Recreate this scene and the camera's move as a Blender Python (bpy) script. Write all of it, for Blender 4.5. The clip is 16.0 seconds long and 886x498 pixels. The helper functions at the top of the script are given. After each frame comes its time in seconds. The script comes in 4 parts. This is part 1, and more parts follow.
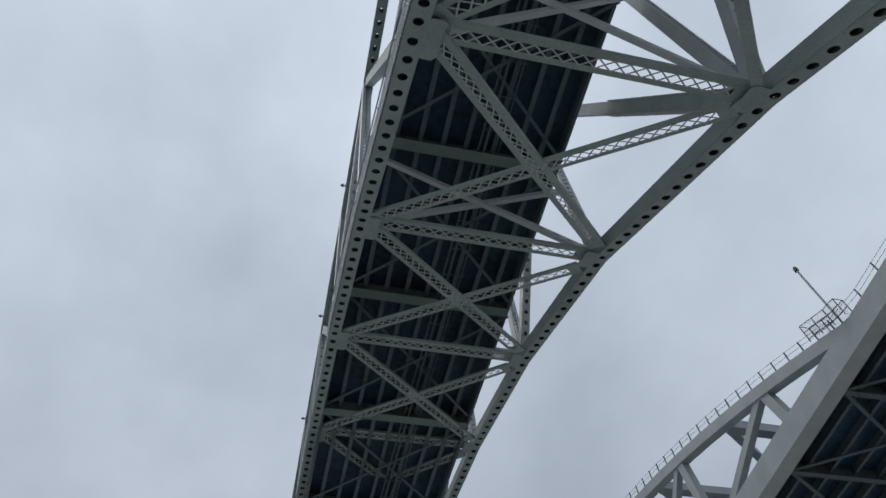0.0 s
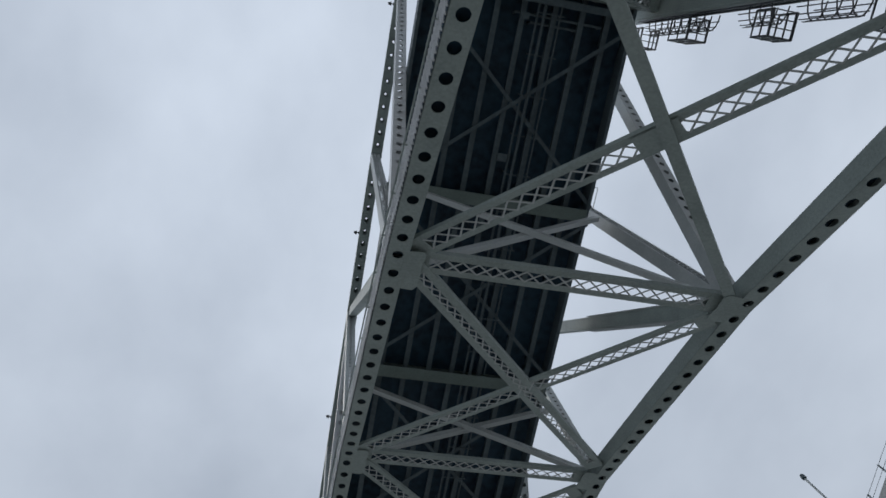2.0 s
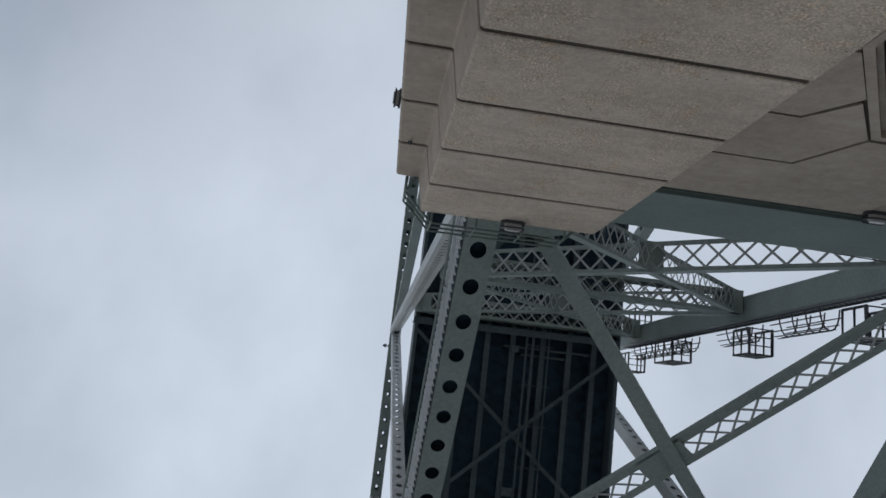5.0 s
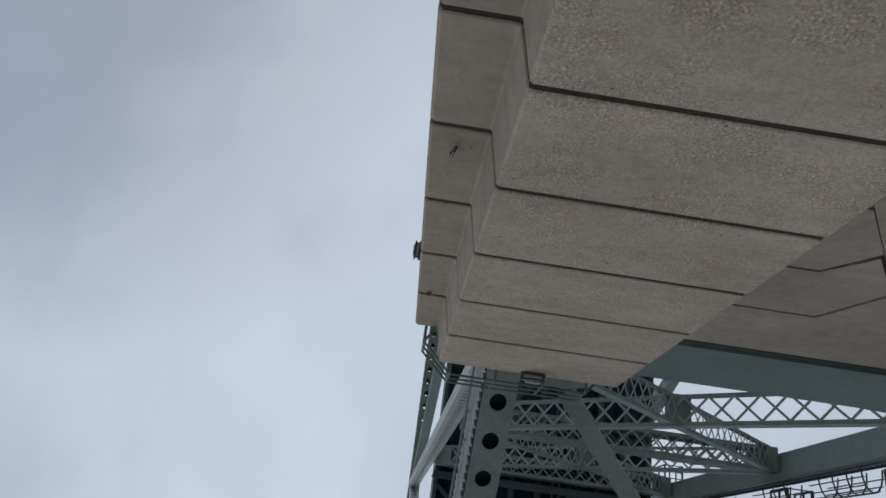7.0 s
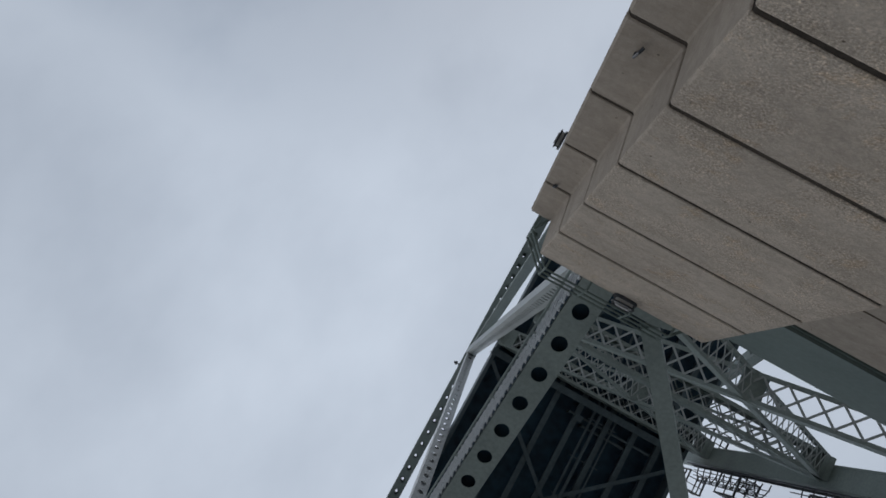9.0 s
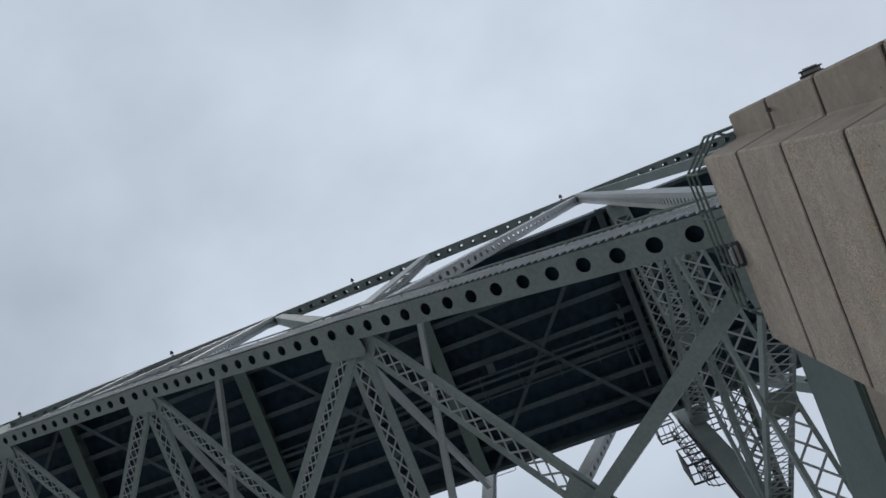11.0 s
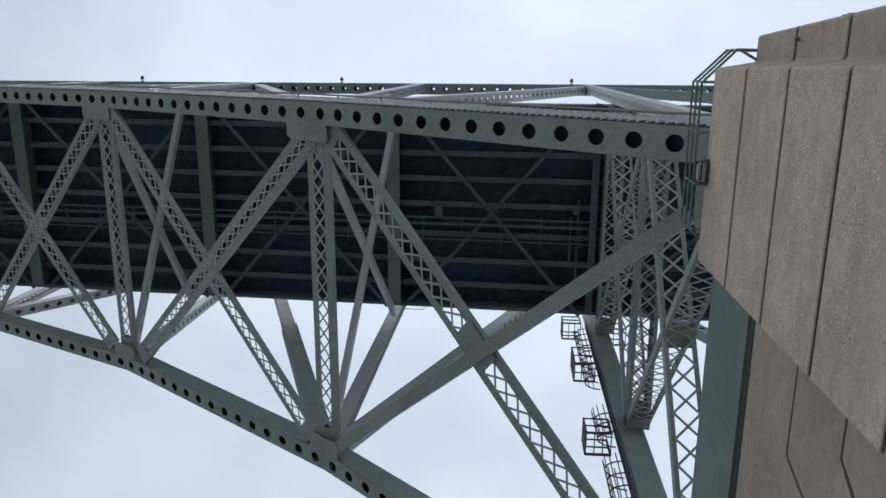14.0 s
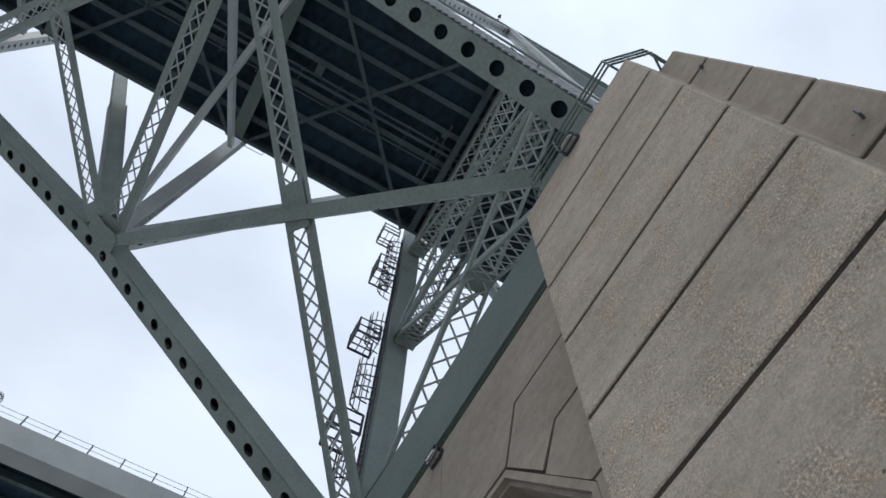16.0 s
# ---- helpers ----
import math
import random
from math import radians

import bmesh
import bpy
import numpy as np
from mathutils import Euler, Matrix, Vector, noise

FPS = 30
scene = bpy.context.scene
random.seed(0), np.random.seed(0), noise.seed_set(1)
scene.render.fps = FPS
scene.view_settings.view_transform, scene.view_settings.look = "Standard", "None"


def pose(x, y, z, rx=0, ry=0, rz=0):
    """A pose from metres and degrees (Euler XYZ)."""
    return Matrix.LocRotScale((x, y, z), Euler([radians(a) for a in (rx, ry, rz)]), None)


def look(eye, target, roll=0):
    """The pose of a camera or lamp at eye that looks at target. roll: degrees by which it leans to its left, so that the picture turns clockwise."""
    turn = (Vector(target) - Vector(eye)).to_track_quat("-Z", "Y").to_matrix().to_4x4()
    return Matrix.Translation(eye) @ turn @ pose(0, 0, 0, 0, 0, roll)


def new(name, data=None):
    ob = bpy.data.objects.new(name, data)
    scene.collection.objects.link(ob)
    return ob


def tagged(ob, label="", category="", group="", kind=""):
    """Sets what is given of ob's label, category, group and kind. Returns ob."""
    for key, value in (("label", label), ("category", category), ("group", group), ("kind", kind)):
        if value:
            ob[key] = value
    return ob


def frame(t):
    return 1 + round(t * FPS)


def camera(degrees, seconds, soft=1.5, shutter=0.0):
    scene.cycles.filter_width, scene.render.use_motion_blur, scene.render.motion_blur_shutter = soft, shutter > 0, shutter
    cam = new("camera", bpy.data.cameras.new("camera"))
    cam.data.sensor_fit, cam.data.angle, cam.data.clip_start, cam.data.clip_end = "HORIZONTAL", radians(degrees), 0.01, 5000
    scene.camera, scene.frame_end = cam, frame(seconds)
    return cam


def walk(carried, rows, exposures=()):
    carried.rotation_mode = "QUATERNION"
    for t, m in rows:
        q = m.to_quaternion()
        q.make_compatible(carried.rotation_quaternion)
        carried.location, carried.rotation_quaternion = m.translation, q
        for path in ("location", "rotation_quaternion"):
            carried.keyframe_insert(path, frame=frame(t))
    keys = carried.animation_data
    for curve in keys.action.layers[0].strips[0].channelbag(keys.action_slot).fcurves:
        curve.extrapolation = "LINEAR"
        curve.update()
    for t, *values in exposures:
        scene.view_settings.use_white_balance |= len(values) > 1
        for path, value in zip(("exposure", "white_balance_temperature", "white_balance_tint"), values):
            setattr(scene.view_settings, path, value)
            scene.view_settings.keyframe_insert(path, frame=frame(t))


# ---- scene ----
cam = camera(62.56, 16.0, soft=1.6)
PATH = [
    (0.0, pose(-0.125, -0.084, 2.168, 148.274, 4.233, -12.639)),
    (0.5, pose(-0.113, -0.127, 2.222, 152.027, 4.643, -12.601)),
    (1.0, pose(-0.106, -0.158, 2.258, 156.383, 5.299, -12.022)),
    (1.5, pose(-0.103, -0.181, 2.269, 160.885, 5.983, -11.094)),
    (2.0, pose(-0.105, -0.232, 2.262, 165.799, 6.573, -9.953)),
    (2.5, pose(-0.121, -0.303, 2.236, 171.092, 6.881, -8.713)),
    (3.0, pose(-0.151, -0.330, 2.193, 176.490, 7.067, -7.475)),
    (3.5, pose(-0.176, -0.322, 2.175, -178.717, 7.065, -6.698)),
    (6.0, pose(-0.158, -0.419, 2.123, -161.790, 6.531, -6.267)),
    (6.5, pose(-0.133, -0.434, 2.126, -158.516, 6.181, -6.833)),
    (7.0, pose(-0.124, -0.439, 2.121, -156.591, 5.408, -7.094)),
    (7.5, pose(-0.134, -0.429, 2.144, -156.610, 4.720, -8.025)),
    (8.0, pose(-0.134, -0.433, 2.190, -158.702, 4.070, -11.497)),
    (8.5, pose(-0.208, -0.465, 2.221, -162.608, 3.605, -18.496)),
    (9.0, pose(-0.236, -0.480, 2.258, -168.124, 2.917, -29.062)),
    (11.5, pose(-0.053, -0.485, 2.370, 174.377, -5.710, -73.640)),
    (12.0, pose(0.026, -0.519, 2.346, 173.448, -6.418, -77.360)),
    (12.5, pose(0.136, -0.498, 2.337, 171.774, -6.385, -80.825)),
    (13.0, pose(0.284, -0.528, 2.307, 169.517, -6.059, -83.900)),
    (13.5, pose(0.496, -0.607, 2.258, 167.211, -5.624, -86.599)),
    (14.0, pose(0.671, -0.632, 2.243, 165.908, -5.360, -90.279)),
    (14.5, pose(0.820, -0.653, 2.235, 165.690, -4.795, -95.140)),
    (15.0, pose(0.957, -0.699, 2.203, 165.003, -3.747, -102.359)),
    (15.5, pose(1.051, -0.727, 2.132, 161.284, -1.064, -110.636)),
    (16.0, pose(1.027, -0.751, 2.028, 159.615, -0.843, -118.986)),
]
walk(cam, PATH, [(0.0, 0.14), (2.0, 0.06), (3.5, 0.05), (6.0, 0.01), (8.0, -0.04), (9.0, -0.09), (11.5, 0.16), (13.5, 0.40), (15.0, 0.55), (16.0, 0.62)])

# ---- world, sun, exposure ----
world = bpy.data.worlds.new("overcast_sky")
scene.world = world
world.use_nodes = True
wn, wl = world.node_tree.nodes, world.node_tree.links
wn.clear()
w_out = wn.new("ShaderNodeOutputWorld")
w_bg = wn.new("ShaderNodeBackground")
w_sky = wn.new("ShaderNodeTexSky")
w_sky.sky_type = "NISHITA"
w_sky.sun_disc = False
w_sky.sun_elevation, w_sky.sun_rotation = radians(52), radians(200)
w_co = wn.new("ShaderNodeTexCoord")
w_map = wn.new("ShaderNodeMapping")
w_map.inputs["Scale"].default_value = (1.6, 1.2, 2.2)
w_map.inputs["Location"].default_value = (0.35, 0.1, 0.0)
w_noise = wn.new("ShaderNodeTexNoise")
w_noise.inputs["Scale"].default_value = 1.5
w_noise.inputs["Detail"].default_value = 6.0
w_noise.inputs["Roughness"].default_value = 0.5
w_ramp = wn.new("ShaderNodeValToRGB")
w_ramp.color_ramp.elements[0].position, w_ramp.color_ramp.elements[0].color = 0.30, (0.475, 0.54, 0.64, 1)
w_ramp.color_ramp.elements[1].position, w_ramp.color_ramp.elements[1].color = 0.64, (0.69, 0.77, 0.885, 1)
w_mix = wn.new("ShaderNodeMixRGB")
w_mix.inputs["Fac"].default_value = 0.94
w_dim = wn.new("ShaderNodeMixRGB")
w_dim.blend_type = "MULTIPLY"
w_dim.inputs["Fac"].default_value = 1.0
w_dim.inputs["Color2"].default_value = (0.1, 0.1, 0.1, 1)
wl.new(w_co.outputs["Generated"], w_map.inputs["Vector"])
wl.new(w_map.outputs["Vector"], w_noise.inputs["Vector"])
wl.new(w_noise.outputs["Fac"], w_ramp.inputs["Fac"])
wl.new(w_sky.outputs["Color"], w_dim.inputs["Color1"])
wl.new(w_dim.outputs["Color"], w_mix.inputs["Color1"])
# one large darker cloud bank behind the pier, with a ragged edge
w_dot = wn.new("ShaderNodeVectorMath")
w_dot.operation = "DOT_PRODUCT"
w_dot.inputs[1].default_value = (-0.44, -0.56, 0.70)
w_edge = wn.new("ShaderNodeMath")
w_edge.operation = "MULTIPLY_ADD"
w_edge.inputs[1].default_value = 0.34
w_bank = wn.new("ShaderNodeValToRGB")
w_bank.color_ramp.elements[0].position, w_bank.color_ramp.elements[0].color = 0.858, (1, 1, 1, 1)
w_bank.color_ramp.elements[1].position, w_bank.color_ramp.elements[1].color = 0.93, (0.62, 0.65, 0.69, 1)
w_bank.color_ramp.interpolation = "EASE"
w_half = wn.new("ShaderNodeMath")
w_half.operation = "MULTIPLY"
w_half.inputs[1].default_value = 0.8
w_cloud = wn.new("ShaderNodeMixRGB")
w_cloud.blend_type = "MULTIPLY"
w_cloud.inputs["Fac"].default_value = 1.0
wl.new(w_co.outputs["Generated"], w_dot.inputs[0])
wl.new(w_noise.outputs["Fac"], w_edge.inputs[0])
wl.new(w_dot.outputs["Value"], w_edge.inputs[2])
wl.new(w_edge.outputs[0], w_half.inputs[0])
wl.new(w_half.outputs[0], w_bank.inputs["Fac"])
wl.new(w_ramp.outputs["Color"], w_cloud.inputs["Color1"])
wl.new(w_bank.outputs["Color"], w_cloud.inputs["Color2"])
wl.new(w_cloud.outputs["Color"], w_mix.inputs["Color2"])
wl.new(w_mix.outputs["Color"], w_bg.inputs["Color"])
w_sep = wn.new("ShaderNodeSeparateXYZ")
w_up = wn.new("ShaderNodeMapRange")
w_up.inputs["From Min"].default_value, w_up.inputs["From Max"].default_value = 0.0, 1.0
w_up.inputs["To Min"].default_value, w_up.inputs["To Max"].default_value = 0.42, 0.95
wl.new(w_co.outputs["Generated"], w_sep.inputs["Vector"])
wl.new(w_sep.outputs["Z"], w_up.inputs["Value"])
wl.new(w_up.outputs["Result"], w_bg.inputs["Strength"])
wl.new(w_bg.outputs["Background"], w_out.inputs["Surface"])

sun_data = bpy.data.lights.new("sun", "SUN")
sun_data.energy, sun_data.angle, sun_data.color = 0.45, radians(25), (1.0, 0.97, 0.92)
sun = new("sun", sun_data)
sun.matrix_world = look((-30, 40, 80), (0, 0, 0))


# ---- materials ----
def make_mat(name, base, second, rough=0.6, metal=0.0, grain=6.0, stain=0.35, bump=0.15, streak=None, spec=0.4):
    m = bpy.data.materials.new(name)
    m.use_nodes = True
    n, l = m.node_tree.nodes, m.node_tree.links
    b = n["Principled BSDF"]
    co = n.new("ShaderNodeTexCoord")
    big = n.new("ShaderNodeTexNoise")
    big.inputs["Scale"].default_value, big.inputs["Detail"].default_value = stain, 6
    fine = n.new("ShaderNodeTexNoise")
    fine.inputs["Scale"].default_value, fine.inputs["Detail"].default_value = grain, 5
    src = co.outputs["Object"]
    if streak:
        mp = n.new("ShaderNodeMapping")
        mp.inputs["Scale"].default_value = streak
        l.new(src, mp.inputs["Vector"])
        l.new(mp.outputs["Vector"], big.inputs["Vector"])
    else:
        l.new(src, big.inputs["Vector"])
    l.new(src, fine.inputs["Vector"])
    add = n.new("ShaderNodeMath")
    add.operation = "MULTIPLY_ADD"
    add.inputs[1].default_value = 0.45
    l.new(fine.outputs["Fac"], add.inputs[0])
    half = n.new("ShaderNodeMath")
    half.operation = "MULTIPLY"
    half.inputs[1].default_value = 0.55
    l.new(big.outputs["Fac"], half.inputs[0])
    l.new(half.outputs[0], add.inputs[2])
    ramp = n.new("ShaderNodeValToRGB")
    ramp.color_ramp.elements[0].position, ramp.color_ramp.elements[0].color = 0.34, (*second, 1)
    ramp.color_ramp.elements[1].position, ramp.color_ramp.elements[1].color = 0.62, (*base, 1)
    l.new(add.outputs[0], ramp.inputs["Fac"])
    l.new(ramp.outputs["Color"], b.inputs["Base Color"])
    bp = n.new("ShaderNodeBump")
    bp.inputs["Strength"].default_value, bp.inputs["Distance"].default_value = bump, 0.02
    l.new(fine.outputs["Fac"], bp.inputs["Height"])
    l.new(bp.outputs["Normal"], b.inputs["Normal"])
    b.inputs["Roughness"].default_value, b.inputs["Metallic"].default_value = rough, metal
    b.inputs["Specular IOR Level"].default_value = spec
    return m


STEEL = make_mat("grey_green_paint", (0.298, 0.348, 0.332), (0.208, 0.250, 0.237), rough=0.6, grain=9, stain=0.5, spec=0.3)
STEEL_GREEN = make_mat("dark_grey_green_paint", (0.165, 0.208, 0.194), (0.125, 0.16, 0.15), rough=0.65, grain=9, stain=0.5, spec=0.25)
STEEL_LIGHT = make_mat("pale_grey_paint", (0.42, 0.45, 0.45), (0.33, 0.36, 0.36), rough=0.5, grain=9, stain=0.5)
PALE = make_mat("weathered_silver_paint", (0.60, 0.62, 0.63), (0.48, 0.50, 0.51), rough=0.45, grain=9, stain=0.5)
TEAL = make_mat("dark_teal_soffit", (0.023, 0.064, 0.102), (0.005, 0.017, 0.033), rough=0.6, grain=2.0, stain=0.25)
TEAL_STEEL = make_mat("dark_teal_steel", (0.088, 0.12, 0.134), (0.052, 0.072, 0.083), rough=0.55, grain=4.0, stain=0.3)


def concrete_mat(name, rough_cast=1.0, tone=1.0):
    m = bpy.data.materials.new(name)
    m.use_nodes = True
    n, l = m.node_tree.nodes, m.node_tree.links
    b = n["Principled BSDF"]
    b.inputs["Roughness"].default_value, b.inputs["Specular IOR Level"].default_value = 0.92, 0.2
    co = n.new("ShaderNodeTexCoord")

    def tex(scale, detail, rough=0.55, stretch=None):
        q = n.new("ShaderNodeTexNoise")
        q.inputs["Scale"].default_value, q.inputs["Detail"].default_value, q.inputs["Roughness"].default_value = scale, detail, rough
        if stretch:
            mp = n.new("ShaderNodeMapping")
            mp.inputs["Scale"].default_value = stretch
            l.new(co.outputs["Object"], mp.inputs["Vector"])
            l.new(mp.outputs["Vector"], q.inputs["Vector"])
        else:
            l.new(co.outputs["Object"], q.inputs["Vector"])
        return q.outputs["Fac"]

    def ramp(src, p0, c0, p1, c1):
        q = n.new("ShaderNodeValToRGB")
        e = q.color_ramp.elements
        e[0].position, e[0].color, e[1].position, e[1].color = p0, (*c0, 1), p1, (*c1, 1)
        l.new(src, q.inputs["Fac"])
        return q.outputs["Color"]

    def mix(kind, fac, a, c):
        q = n.new("ShaderNodeMixRGB")
        q.blend_type = kind
        q.inputs["Fac"].default_value = fac
        l.new(a, q.inputs["Color1"])
        l.new(c, q.inputs["Color2"])
        return q.outputs["Color"]

    col = ramp(tex(0.55, 5), 0.3, tuple(tone * c for c in (0.425, 0.368, 0.312)), 0.7, tuple(tone * c for c in (0.525, 0.458, 0.39)))
    col = mix("MULTIPLY", 0.5, col, ramp(tex(2.0, 5, 0.65, (0.6, 0.6, 1.5)), 0.32, (0.78, 0.77, 0.75), 0.68, (1.14, 1.13, 1.12)))
    blotch = tex(7, 4, 0.7)
    col = mix("MULTIPLY", 0.45, col, ramp(blotch, 0.36, (0.8, 0.79, 0.78), 0.66, (1.16, 1.16, 1.15)))
    speck = tex(34, 3, 0.75)
    bare = n.new("ShaderNodeMapRange")
    bare.inputs["From Min"].default_value, bare.inputs["From Max"].default_value = 0.43, 0.60
    bare.inputs["To Min"].default_value, bare.inputs["To Max"].default_value = 0.12 * rough_cast, rough_cast
    l.new(tex(1.3, 5, 0.65), bare.inputs["Value"])
    worn = n.new("ShaderNodeMixRGB")
    worn.blend_type = "MULTIPLY"
    l.new(bare.outputs["Result"], worn.inputs["Fac"])
    l.new(col, worn.inputs["Color1"])
    grain = n.new("ShaderNodeValToRGB")
    e = grain.color_ramp.elements
    e[0].position, e[0].color = 0.36, (0.60, 0.58, 0.56, 1)
    e[1].position, e[1].color = 0.48, (0.97, 0.96, 0.95, 1)
    for at, c in ((0.56, 1.08), (0.66, 1.75)):
        q = e.new(at)
        q.color = (c, c * 0.99, c * 0.97, 1)
    l.new(speck, grain.inputs["Fac"])
    l.new(grain.outputs["Color"], worn.inputs["Color2"])
    col = worn.outputs["Color"]
    rust = ramp(tex(2.6, 5, 0.7), 0.56, (1, 1, 1), 0.74, (1.10, 0.97, 0.80))
    col = mix("MULTIPLY", 0.8 * rough_cast, col, rust)
    chip = n.new("ShaderNodeTexVoronoi")
    chip.inputs["Scale"].default_value = 40
    l.new(co.outputs["Object"], chip.inputs["Vector"])
    tint = n.new("ShaderNodeSeparateColor")
    l.new(chip.outputs["Color"], tint.inputs["Color"])
    col = mix("MULTIPLY", 0.3 * rough_cast, col, ramp(tint.outputs["Red"], 0.1, (0.70, 0.71, 0.73), 0.95, (1.30, 1.26, 1.20)))
    grit = tex(120, 2, 0.6)
    col = mix("MULTIPLY", 0.28, col, ramp(grit, 0.36, (0.72, 0.72, 0.72), 0.64, (1.25, 1.25, 1.25)))
    pit = n.new("ShaderNodeTexVoronoi")
    pit.inputs["Scale"].default_value = 3.2
    l.new(co.outputs["Object"], pit.inputs["Vector"])
    col = mix("MULTIPLY", 1.0, col, ramp(pit.outputs["Distance"], 0.035, (0.35, 0.33, 0.31), 0.06, (1, 1, 1)))
    l.new(col, b.inputs["Base Color"])
    proud = n.new("ShaderNodeMath")
    proud.operation = "MULTIPLY"
    l.new(speck, proud.inputs[0])
    l.new(bare.outputs["Result"], proud.inputs[1])
    hgt = n.new("ShaderNodeMath")
    hgt.operation = "MULTIPLY_ADD"
    hgt.inputs[1].default_value = 0.25
    l.new(grit, hgt.inputs[0])
    l.new(proud.outputs[0], hgt.inputs[2])
    bp = n.new("ShaderNodeBump")
    bp.inputs["Strength"].default_value, bp.inputs["Distance"].default_value = 0.2 + 0.6 * rough_cast, 0.02
    l.new(hgt.outputs[0], bp.inputs["Height"])
    l.new(bp.outputs["Normal"], b.inputs["Normal"])
    return m


CONCRETE = concrete_mat("pier_concrete")
SMOOTH = concrete_mat("smooth_formed_concrete", 0.15, 0.8)
JOINT = make_mat("dark_joint", (0.075, 0.062, 0.052), (0.045, 0.038, 0.032), rough=0.95, grain=20, stain=1.0, spec=0.1)
# pale base colour carries the sky light on the chord's outer lacing
LIT_LACING = make_mat("sky_lit_lacing", (0.66, 0.69, 0.71), (0.5, 0.53, 0.55), rough=0.55, grain=10, stain=0.5)
DARK_STEEL = make_mat("dark_ladder_steel", (0.06, 0.065, 0.075), (0.04, 0.045, 0.05), rough=0.5, grain=12, stain=1.0)
GROUND = make_mat("gravel_pavement", (0.44, 0.427, 0.405), (0.34, 0.33, 0.312), rough=0.9, grain=3, stain=0.1)
GLASS = make_mat("lamp_lens", (0.5, 0.5, 0.48), (0.4, 0.4, 0.4), rough=0.2, grain=5, stain=1)


